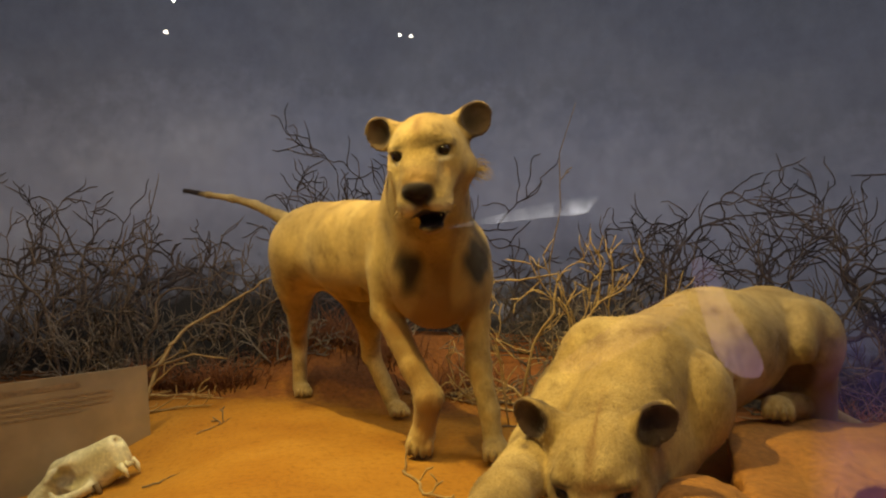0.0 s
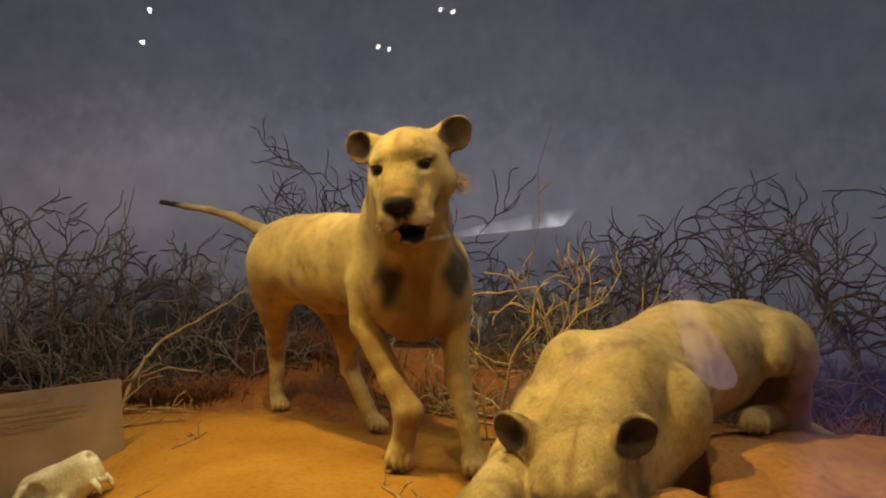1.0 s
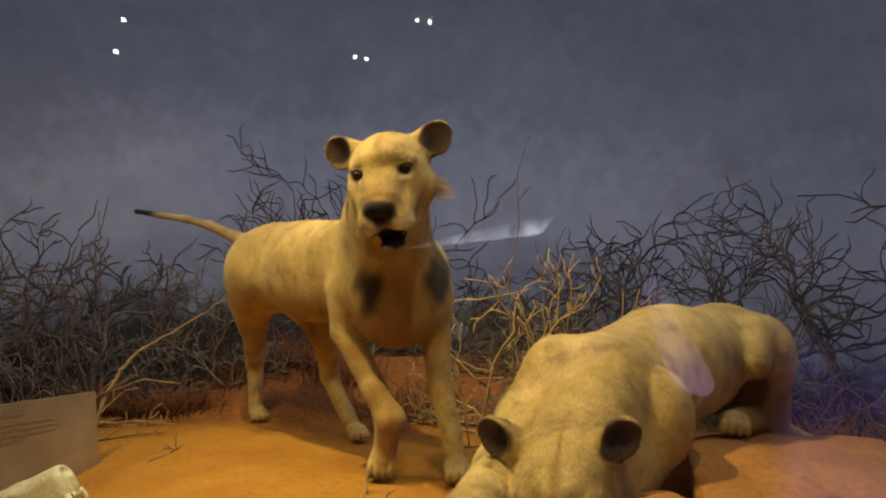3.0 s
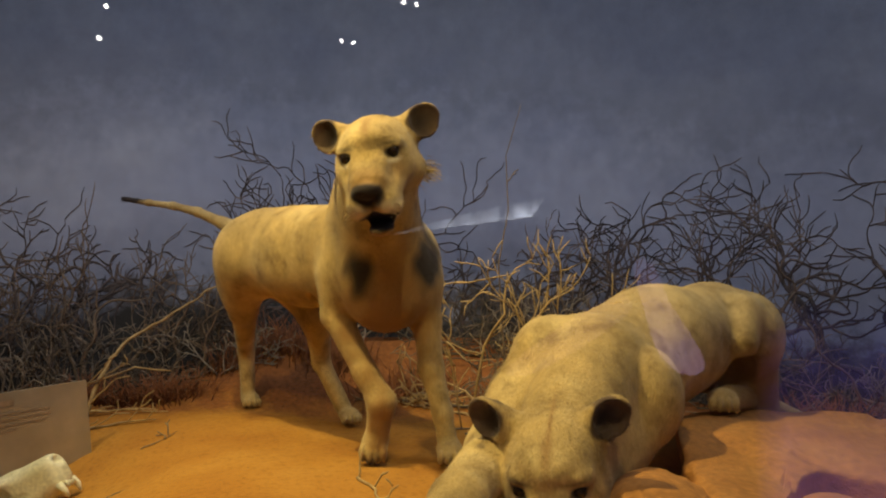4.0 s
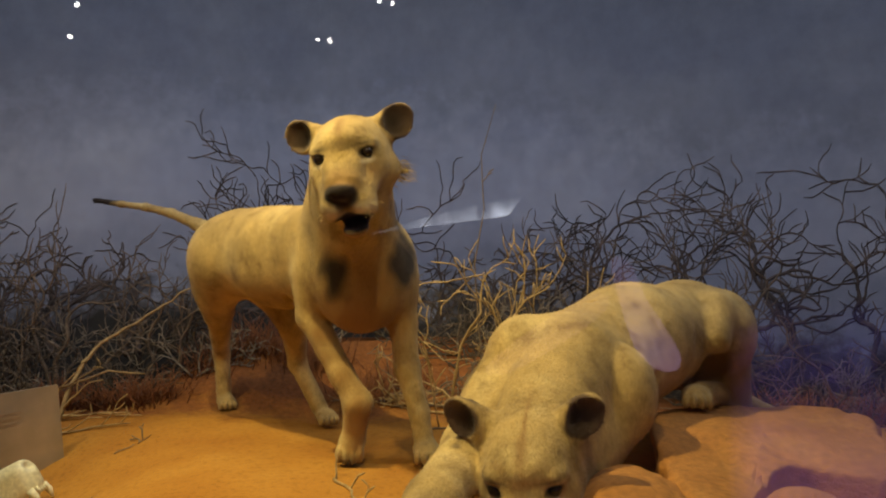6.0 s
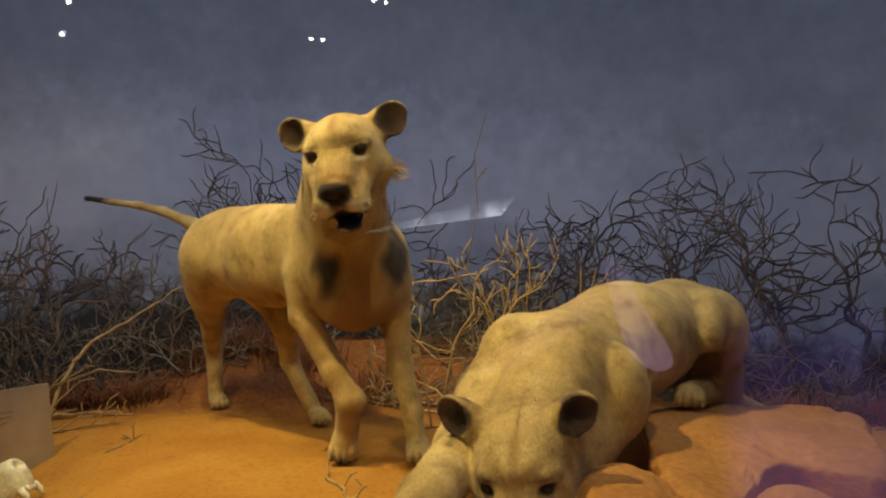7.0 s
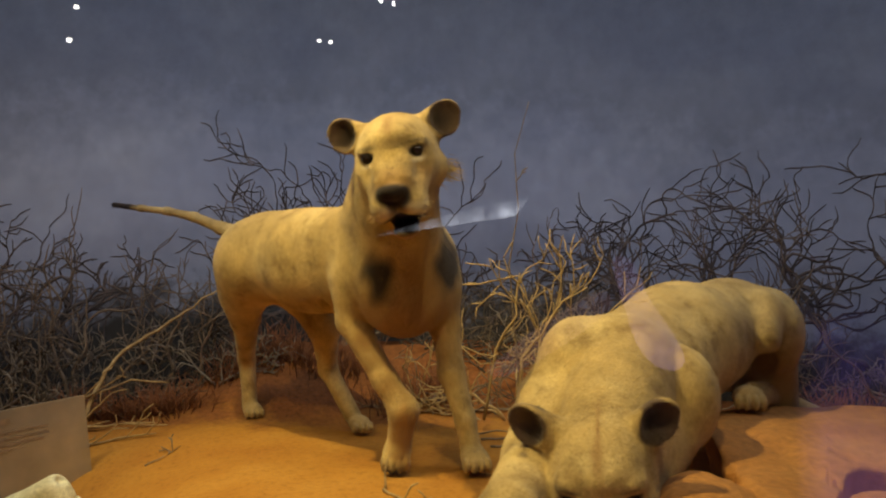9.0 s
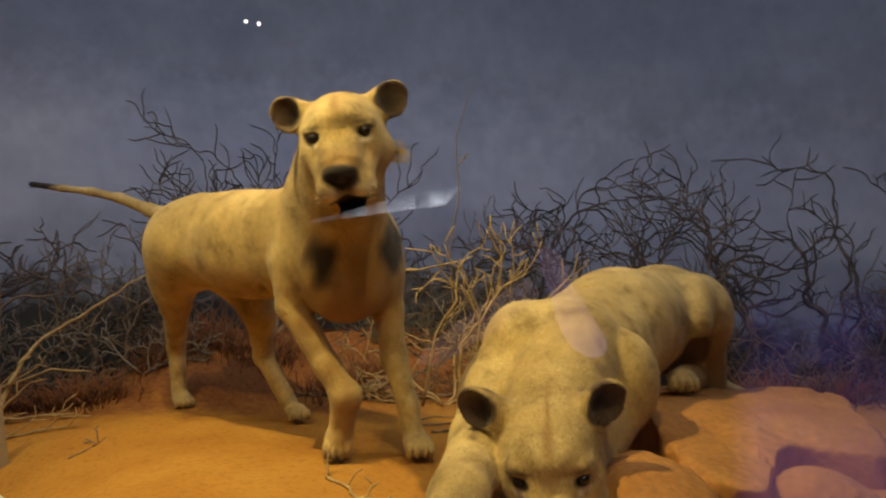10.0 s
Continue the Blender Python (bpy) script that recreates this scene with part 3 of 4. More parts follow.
    eyes = [(H(s * 0.077, 0.001, -0.001), 0.0175) for s in (-1, 1)]
    tufts = [(H(0.142, -0.145, -0.085), B @ np.array([0.8, -0.1, -0.5]), 220, 0.05, 0.018), (H(0.065, 0.10, -0.165), B @ np.array([0.7, 0.4, -0.3]), 26, 0.04, 0.016),
             (H(-0.065, 0.10, -0.165), B @ np.array([-0.7, 0.4, -0.3]), 20, 0.03, 0.014), ((-1.40, 3.55, 1.072), (-1, 0.3, 0.1), 90, 0.03, 0.005)]
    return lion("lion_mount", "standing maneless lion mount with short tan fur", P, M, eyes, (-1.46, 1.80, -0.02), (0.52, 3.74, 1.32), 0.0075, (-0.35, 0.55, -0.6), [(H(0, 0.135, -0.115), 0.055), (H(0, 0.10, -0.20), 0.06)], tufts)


def lying_lion():
    eyes_mid = np.array([0.622, 1.615, 0.124])
    B = basis((0.96, -0.264, 0.075), (-0.22, -0.89, -0.40))
    H = lambda r, f, u: eyes_mid + B @ np.array([r, f, u], float)
    P = []
    P += [cone((0.86, 2.26, 0.30), (1.14, 2.58, 0.43), 0.225, 0.212, 0.08), cone((1.14, 2.58, 0.43), (1.42, 2.84, 0.455), 0.212, 0.205, 0.08),
          egg((1.45, 2.86, 0.44), (0.20, 0.20, 0.22), None, 0.08),
          cone((0.80, 2.18, 0.42), (1.05, 2.50, 0.50), 0.11, 0.12, 0.06)]
    # neck
    P += [cone(H(0, -0.16, 0.0), (0.82, 2.16, 0.36), 0.120, 0.185, 0.06), cone(H(0, -0.13, -0.06), (0.82, 2.15, 0.22), 0.11, 0.17, 0.06)]
    # shoulders
    P += [egg((0.69, 2.20, 0.36), (0.14, 0.17, 0.185), None, 0.04), egg((0.985, 2.13, 0.290), (0.122, 0.15, 0.165), None, 0.016)]
    # forelegs
    P += [cone((0.60, 2.14, 0.27), (0.50, 1.92, 0.16), 0.125, 0.085, 0.05), cone((0.50, 1.92, 0.15), (0.39, 1.60, 0.09), 0.082, 0.070, 0.04), cone((0.39, 1.60, 0.09), (0.34, 1.42, 0.06), 0.068, 0.06, 0.03)]
    P += paw((0.33, 1.35, 0.05), (-0.2, -1), 0.065)
    P += [cone((0.91, 2.13, 0.18), (0.82, 1.97, 0.085), 0.095, 0.072, 0.05), cone((0.82, 1.97, 0.085), (0.74, 1.74, 0.06), 0.065, 0.055, 0.04)]
    P += [cone((0.88, 2.06, 0.17), (0.76, 1.88, 0.10), 0.120, 0.090, 0.05)]
    P += paw((0.74, 1.68, 0.05), (-0.2, -1), 0.058)
    # hind quarters
    P += [egg((1.56, 2.78, 0.46), (0.15, 0.15, 0.18), None, 0.03), cone((1.505, 2.70, 0.55), (1.475, 2.60, 0.44), 0.085, 0.062, 0.03),
          cone((1.60, 2.82, 0.36), (1.62, 2.86, 0.16), 0.10, 0.10, 0.03), egg((1.49, 2.66, 0.28), (0.085, 0.15, 0.135), None, 0.02, -1), cone((1.57, 2.80, 0.20), (1.42, 2.59, 0.235), 0.055, 0.046, 0.02)]
    P += paw((1.375, 2.52, 0.235), (-0.25, -1), 0.058)
    P += [cone((1.25, 2.95, 0.3), (1.2, 2.9, 0.1), 0.14, 0.1, 0.05)]
    # the deep fold before the thigh, and the one behind the shoulder
    P += [cone((1.385, 2.50, 0.55), (1.40, 2.48, 0.40), 0.012, 0.035, 0.022, -1), cone((1.15, 2.265, 0.34), (1.17, 2.24, 0.18), 0.014, 0.040, 0.025, -1),
          cone((0.90, 2.37, 0.605), (1.05, 2.345, 0.515), 0.010, 0.016, 0.02, -1), cone((1.05, 2.345, 0.515), (1.115, 2.275, 0.41), 0.016, 0.018, 0.02, -1)]
    tail = [(1.58, 2.95, 0.40, 0.04), (1.74, 3.0, 0.16, 0.03), (1.95, 2.95, 0.06, 0.026), (2.15, 2.85, 0.05, 0.024)]
    P += [cone(a[:3], b[:3], a[3], b[3], 0.02) for a, b in zip(tail, tail[1:])]
    P += head_prims(eyes_mid, B, False, (-0.016, 0.0, 0.020))
    P += [egg(H(s * 0.064, -0.010, 0.036), (0.028, 0.024, 0.012), B, 0.014) for s in (-1, 1)]
    M = head_marks(eyes_mid, B, False, (-0.016, 0.0, 0.020))
    M += [("russet", H(0.002, -0.10, 0.10), (0.005, 0.12, 0.06), B, 0.7), ("russet", H(0.0, -0.03, 0.06), (0.05, 0.03, 0.012), B, 1.0),
          ("russet", (1.62, 2.72, 0.25), (0.16, 0.2, 0.12), None, 0.6)]
    eyes = [(H(s * 0.077, 0.001, -0.001), 0.0175) for s in (-1, 1)]
    tufts = [(H(s * 0.145, -0.15, 0.06), B @ np.array([-s * 0.3, 0.8, 0.3]), 60, 0.03, 0.014) for s in (-1, 1)]
    return lion("lion_mount", "crouching maneless lion mount with its head lowered to the sand", P, M, eyes, (0.15, 1.15, -0.06), (2.25, 3.15, 0.80), 0.0075, (0.35, 0.6, -0.4), [(H(0, 0.135, -0.115), 0.055)], tufts)


standing_lion()
lying_lion()

# ---- rocks ----


def rock(label, c, size, turn, seed, flat=0.5):
    bm = bmesh.new()
    bmesh.ops.create_icosphere(bm, subdivisions=5, radius=1.0)
    rng = random.Random(seed)
    off = Vector((rng.uniform(0, 50), rng.uniform(0, 50), rng.uniform(0, 50)))
    for v in bm.verts:
        p = v.co.copy()
        q = Vector([math.copysign(abs(a) ** flat, a) for a in p])
        q /= max(0.62, q.length * 0.82)
        q *= 1 + 0.10 * noise.noise(p * 1.3 + off) + 0.04 * noise.noise(p * 4 + off) + 0.012 * noise.noise(p * 13 + off)
        v.co = Vector((q.x * size[0], q.y * size[1], q.z * size[2]))
    ob = part("rock", bm, ROCK, None, smooth=True)
    ob.matrix_world = pose(*c, *turn)
    return tagged(ob, label, "rock")


def slab(label, centre, corners, foot, seed):
    """A flat-topped stone: a smooth outline through its corners, a worn rim and rough steep sides."""
    rng = random.Random(seed)
    off = Vector((rng.uniform(0, 50), rng.uniform(0, 50), 0))
    c, n, per = Vector(centre), len(corners), 12
    ring = []
    for i in range(n):
        p0, p1, p2, p3 = [Vector(corners[(i + k) % n]) for k in (-1, 0, 1, 2)]
        for j in range(per):
            t = j / per
            ring.append(0.5 * (2 * p1 + (p2 - p0) * t + (2 * p0 - 5 * p1 + 4 * p2 - p3) * t * t + (3 * p1 - p0 - 3 * p2 + p3) * t ** 3))
    m, verts, faces = len(ring), [], []
    levels = [(k / 14, 0.0) for k in range(1, 14)] + [(0.965, 0.002), (0.985, 0.008), (1.0, 0.022), (1.004, 0.045), (0.985, 0.075), (0.965, 0.11), (0.94, 0.16), (0.93, foot)]
    for s, drop in levels:
        for p in ring:
            q = c.lerp(p, s)
            k = noise.noise(q * 2.6 + off) * 0.022 + noise.noise(q * 7 + off) * 0.010
            k -= 0.016 * max(0.0, 1 - abs(noise.noise(q * 2.1 + off * 2)) / 0.05) * min(1.0, s * 1.5)
            q.z += k - drop
            if drop > 0.01:
                way = (p - c).normalized()
                q += way * (0.045 * noise.noise(q * 5 + off) + 0.02 * noise.noise(q * 14 + off))
            verts.append(q - c)
    verts.append(Vector((0, 0, noise.noise(c * 2.6 + off) * 0.022)))
    for k in range(len(levels) - 1):
        for i in range(m):
            faces.append((k * m + i, (k + 1) * m + i, (k + 1) * m + (i + 1) % m, k * m + (i + 1) % m))
    faces += [(len(verts) - 1, i, (i + 1) % m) for i in range(m)]
    ob = mesh_object("rock", verts, faces, ROCK)
    ob.location = c
    return tagged(ob, label, "rock")


slab("broad flat orange sandstone slab with a rough overhanging front edge", (1.50, 2.22, 0.150),
     [(1.22, 2.50, 0.178), (1.45, 2.70, 0.185), (1.80, 2.74, 0.18), (2.05, 2.60, 0.165), (1.97, 2.36, 0.145), (1.86, 2.08, 0.115), (1.72, 1.90, 0.09),
      (1.47, 1.96, 0.105), (1.31, 1.80, 0.09), (1.17, 1.60, 0.07), (1.08, 1.64, 0.085), (1.06, 1.80, 0.11), (1.08, 2.0, 0.13), (1.12, 2.25, 0.16)][::-1], 0.30, 2)
rock("low rounded orange sandstone boulder", (0.925, 1.72, -0.055), (0.165, 0.30, 0.150), (6, 3, -8), 5, 0.7)
rock("small rounded orange sandstone boulder", (1.40, 1.72, -0.03), (0.125, 0.125, 0.110), (0, 0, 20), 8, 0.8)

# ---- shrubs ----


def grow(tubes, rng, p, d, length, r, depth, kink=0.5, bare=0.3, up=0.1, twig=3, wall=False, least=0.003):
    """A branch that winds in uneven bends, with knees, and forks into thinner ones."""
    steps = max(4, int(length / 0.034))
    pts, radii, bend, out, aim = [p.copy()], [r], 0.0, rng.gauss(0, 0.2), d.copy()
    for i in range(steps):
        bend = 0.35 * bend + rng.gauss(0, kink * 0.72)
        if rng.random() < 0.10:
            bend += rng.choice((-1, 1)) * rng.uniform(0.5, 1.0)
        a, b = math.cos(bend), math.sin(bend)
        out = 0.8 * out + rng.gauss(0, 0.18)
        d = Vector((d.x * a - d.z * b, 0 if wall else out * 0.6, d.x * b + d.z * a + up * 0.4))
        d = (d + aim * 0.30).normalized()
        p = p + d * (length / steps) * rng.uniform(0.8, 1.2)
        p.y = back_y(p.x) - 0.003 if wall else min(p.y, back_y(p.x) - 0.03)
        p.z = max(p.z, ground_z(p.x, p.y) + 0.01)
        rr = r * (1 - 0.68 * (i + 1) / steps) * rng.uniform(0.88, 1.14)
        pts.append(p.copy()), radii.append(max(rr, least))
        if depth > 0 and i / steps > bare and rng.random() < twig / steps * 1.35:
            w = rng.choice((-1, 1)) * rng.uniform(0.4, 1.0)
            side = Vector((d.x * math.cos(w) - d.z * math.sin(w), 0 if wall else rng.uniform(-0.4, 0.4), d.x * math.sin(w) + d.z * math.cos(w) + 0.2))
            grow(tubes, rng, p, side.normalized(), length * rng.uniform(0.26, 0.54), max(rr * 0.74, least), depth - 1, kink, 0.12, up * 0.6, twig, wall, least)
    radii[-1] *= 0.5
    tubes.add(pts, radii, 0.2 if wall else None)


def shrub(name, label, x, y, stems, height, seed, mat, thick=0.012, depth=2, spread=0.35, lean=0.0, group="thorn shrubs", kink=0.35, twig=4, up=0.12):
    rng = random.Random(seed)
    base = ground_z(x, y) - 0.02
    root = new(name)
    root.location = (x, y, base)
    for i in range(stems):
        t = Tubes(5)
        d = Vector((rng.gauss(lean, spread), rng.gauss(0, spread * 0.6), rng.uniform(0.6, 1.0))).normalized()
        s = Vector((x + rng.gauss(0, 0.05), y + rng.gauss(0, 0.03), base))
        grow(t, rng, s, d, height * rng.uniform(0.7, 1.1), thick * rng.uniform(0.7, 1.1), depth, kink, 0.2, up, twig)
        t.v = [v - Vector((x, y, base)) for v in t.v]
        t.make("stem", mat, root)
    return tagged(root, label, "shrub", group)


def painted_shrub(x, height, seed, thick=0.018, stems=2, twig=4.2):
    rng = random.Random(seed)
    t = Tubes(6)
    for i in range(stems):
        sx = x + rng.gauss(0, 0.10)
        d = Vector((rng.gauss(0, 0.2), 0, 1)).normalized()
        grow(t, rng, Vector((sx, back_y(sx), 0.2)), d, height * rng.uniform(0.6, 0.95), thick * rng.uniform(0.7, 1.15), 2, 0.5, 0.15, 0.12, twig, True, 0.0034)
    t.make("painted_shrub", PAINTBR, BACKDROP, "dark leafless shrub painted on the sky")


rng = random.Random(11)
for i, x in enumerate(np.linspace(-3.2, 3.9, 30)):
    h = 1.0 if x < -0.9 else 1.62 if x < 0.0 else 0.85 if x < 1.3 else 1.34
    h *= 1.1 if 2.0 < x < 2.3 else 1.0
    painted_shrub(x + rng.uniform(-0.08, 0.08), h * rng.uniform(0.85, 1.1), 300 + i, stems=2 if x > 1.2 or i % 2 or -0.9 < x < 0 else 1, thick=0.010 if -0.9 < x < 0 else 0.018, twig=4.8 if -0.9 < x < 0 else 3.8)
for i, x in enumerate([-2.7, -2.2, -1.75, -1.3, -0.95]):
    shrub("thorn_shrub", "leafless grey-brown thorn shrub before the painted sky", x, back_y(x) - 0.32, 3, rng.uniform(0.75, 0.95), 100 + i, BARK, 0.015, twig=3)
for i, x in enumerate([1.45, 2.0, 2.6, 3.2]):
    shrub("thorn_shrub", "brown spreading thorn shrub before the painted sky", x, back_y(x) - 0.34, 4, rng.uniform(0.8, 1.0), 170 + i, BARK, 0.014, 2, 0.8, up=0.05, twig=3)
for i, x in enumerate(np.linspace(-3.0, 3.8, 16)):
    shrub("scrub_thicket", "low dark tangled scrub along the foot of the backdrop", x + rng.uniform(-0.1, 0.1), back_y(x) - 0.30 - rng.uniform(0, 0.12), 7, rng.uniform(0.34, 0.5), 200 + i, PALETWIG if i % 3 == 0 else TWIGDARK, 0.008, 2, 1.0, group="low scrub", twig=5, up=0.03)
for i, (x, y) in enumerate([(-1.95, 3.5), (-1.6, 3.55), (-1.25, 3.72), (-0.9, 3.85), (2.1, 3.25), (2.9, 3.1)]):
    shrub("scrub_thicket", "low dark tangled scrub at the edge of the sand", x, y, 7, rng.uniform(0.26, 0.40), 240 + i, PALETWIG if i % 3 == 0 else TWIGDARK, 0.007, 2, 1.1, group="low scrub", twig=5, up=0.02)
for i, x in enumerate([-2.45, -1.95, -1.5, 1.25, 2.1, 3.0]):
    shrub("thorn_shrub", "thin reddish-brown twiggy shrub before the painted sky", x, back_y(x) - 0.22, 4, rng.uniform(0.7, 0.95), 500 + i, BARK, 0.009, 2, 0.6, up=0.06, twig=4)
for x, y, n, h, seed, mat in ((0.60, 3.50, 5, 0.50, 31, DRYWOOD), (0.86, 3.6, 4, 0.52, 37, BARK), (0.40, 3.64, 4, 0.48, 38, BARK), (1.10, 3.60, 5, 0.46, 39, DRYWOOD), (0.55, 3.85, 5, 0.42, 40, TWIGDARK), (0.95, 3.85, 5, 0.42, 41, TWIGDARK)):
    label = "golden dry twiggy bush behind the lions" if mat is DRYWOOD else "brown dry twiggy bush behind the lions"
    shrub("dry_bush", label, x, y, n, h, seed, mat, 0.0085, 2, 1.6, group="dry bushes", kink=0.5, up=-0.02, twig=4.5)


def fallen_branch(label, pts, r, seed, mat, twigs=5, size=0.25, name="dead_branch"):
    rng = random.Random(seed)
    t = Tubes(6)
    P = [Vector(p) for p in pts]
    line, radii = [], []
    n = len(P)
    for i in range(n - 1):
        for k in range(4):
            s = (i + k / 4) / (n - 1)
            q = P[i].lerp(P[i + 1], k / 4) + Vector((rng.gauss(0, r * 0.35), rng.gauss(0, r * 0.35), rng.gauss(0, r * 0.35)))
            line.append(q), radii.append(r * (1 - 0.6 * s))
            if twigs and i + k > 0 and rng.random() < twigs / (4 * n):
                d = (P[i + 1] - P[i]).normalized() + Vector((rng.uniform(-0.8, 0.8), rng.uniform(-0.5, 0.5), rng.uniform(-0.3, 0.8)))
                grow(t, rng, q, d.normalized(), size * rng.uniform(0.6, 1.2), r * 0.55 * (1 - 0.6 * s), 1, 0.25, 0.3, 0.0)
    line.append(P[-1]), radii.append(r * 0.35)
    t.add(line, radii)
    return tagged(t.make(name, mat), label, "branch")


for label, pts, r, seed, twigs in (
    ("golden forked dry branch rising from the sand", [(0.60, 3.12, 0.10), (0.62, 3.1, 0.38), (0.69, 3.08, 0.50), (0.64, 3.06, 0.62), (0.60, 3.05, 0.68)], 0.012, 51, 7),
    ("golden dry branch in the bush between the lions", [(0.66, 3.12, 0.10), (0.69, 3.08, 0.48), (0.74, 3.07, 0.58), (0.78, 3.05, 0.66), (0.90, 3.05, 0.74)], 0.010, 52, 7),
    ("golden arching dry branch in the bush between the lions", [(0.45, 3.2, 0.05), (0.50, 3.15, 0.42), (0.59, 3.1, 0.60), (0.60, 3.1, 0.80), (0.43, 3.1, 0.76), (0.27, 3.1, 0.74)], 0.010, 53, 8),
    ("golden dry branch in the bush between the lions", [(0.70, 3.15, 0.05), (0.80, 3.1, 0.45), (0.95, 3.1, 0.60), (1.10, 3.15, 0.58)], 0.009, 54, 8),
    ("thin drooping dry branch in the bush between the lions", [(0.40, 3.1, 0.0), (0.36, 3.08, 0.3), (0.33, 3.05, 0.45), (0.42, 3.0, 0.36), (0.55, 3.0, 0.37)], 0.006, 55, 6)):
    tagged(fallen_branch(label, [(x, y, z * 0.87) for x, y, z in pts], r * 0.75, seed, DRYWOOD, twigs + 3, 0.22, "dry_branch"), group="dry branches")


def on_sand(pts, lift=0.006):
    return [(x, y, ground_z(x, y) + lift) for x, y in pts]


fallen_branch("long pale dead branch leaning through the scrub", [(-1.44, 3.30, ground_z(-1.44, 3.30)), (-1.401, 3.42, 0.202), (-1.33, 3.5, 0.338), (-1.2, 3.6, 0.431), (-1.077, 3.66, 0.526), (-0.919, 3.74, 0.65)], 0.0125, 3, DRYWOOD, 5, 0.15)
fallen_branch("pale dead branch resting on the scrub", [(-1.62, 3.3, ground_z(-1.62, 3.3)), (-1.45, 3.35, 0.13), (-1.25, 3.42, 0.20), (-1.08, 3.46, 0.185)], 0.008, 4, DRYWOOD, 4, 0.16)
fallen_branch("pale dead twig lying on the sand", on_sand([(-1.5, 3.3), (-1.3, 3.36), (-1.12, 3.38)], 0.02), 0.008, 6, DRYWOOD, 6, 0.14)
fallen_branch("pale dead twig lying on the sand", on_sand([(-1.42, 3.12), (-1.22, 3.2), (-1.05, 3.22)], 0.012), 0.007, 7, DRYWOOD, 5, 0.12)
fallen_branch("thin upright twig beside the standing lion", [(0.62, 3.15, ground_z(0.62, 3.15)), (0.56, 3.12, 0.75), (0.60, 3.08, 1.0), (0.585, 3.08, 1.25), (0.65, 3.06, 1.48)], 0.0042, 9, BARK, 3, 0.05)
for label, pts, r, seed in (
    ("short brown twig lying on the sand", [(-0.955, 2.84), (-0.90, 2.90), (-0.87, 3.02)], 0.003, 21),
    ("short brown twig lying on the sand", [(-0.86, 2.20), (-0.81, 2.26), (-0.79, 2.34)], 0.004, 22),
    ("pale forked twig lying before the lions", [(0.05, 2.22), (0.12, 2.12), (0.15, 2.0), (0.24, 1.96), (0.33, 1.98)], 0.006, 23),
    ("thin brown twig lying on the sand", [(0.42, 2.98), (0.55, 3.02), (0.68, 3.0)], 0.005, 24),
    ("thin brown twig lying on the sand", [(0.45, 2.82), (0.58, 2.84), (0.66, 2.9)], 0.005, 25),
    ("thin brown twig lying on the sand", [(0.36, 3.12), (0.5, 3.2), (0.6, 3.18)], 0.005, 26)):
    fallen_branch(label, on_sand(pts), r, seed, DRYWOOD if "pale" in label else BARK, 4 if "pale" in label else 1, 0.06, "twig")
fallen_branch("short pale twig standing before the raised paw", [(0.06, 2.24, ground_z(0.06, 2.24)), (0.055, 2.26, 0.05), (0.07, 2.28, 0.09)], 0.005, 27, DRYWOOD, 0, 0.05, "twig")


def grass_tuft(x, y, blades, height, seed, spread=0.10):
    rng = random.Random(seed)
    t = Tubes(3)
    for i in range(blades):
        sx, sy = x + rng.gauss(0, spread), y + rng.gauss(0, spread * 0.5)
        p = Vector((sx, sy, ground_z(sx, sy) - 0.01))
        d = Vector((rng.gauss(0, 0.45), rng.gauss(0, 0.45), 1)).normalized()
        ln = height * rng.uniform(0.5, 1.1)
        t.add([p, p + d * ln * 0.5, p + d * ln + Vector((d.x, d.y, -0.3)) * ln * 0.2], [0.0028, 0.0022, 0.0008])
    tagged(t.make("grass_tuft", GRASS), "dry reddish-brown grass tuft on the sand", "grass", "grass tufts")


for i, (x, y, n, h) in enumerate([(-0.62, 3.95, 160, 0.26), (-0.85, 3.9, 140, 0.24), (-0.30, 3.85, 150, 0.24), (0.05, 3.6, 120, 0.17), (0.2, 3.7, 110, 0.17), (-1.15, 3.62, 160, 0.20), (-1.32, 3.58, 140, 0.20), (-1.6, 3.6, 140, 0.2), (1.95, 3.3, 120, 0.22), (2.3, 3.4, 120, 0.22), (2.6, 3.3, 120, 0.22)]):
    grass_tuft(x, y, n, h, 400 + i)

# ---- skull and label ----


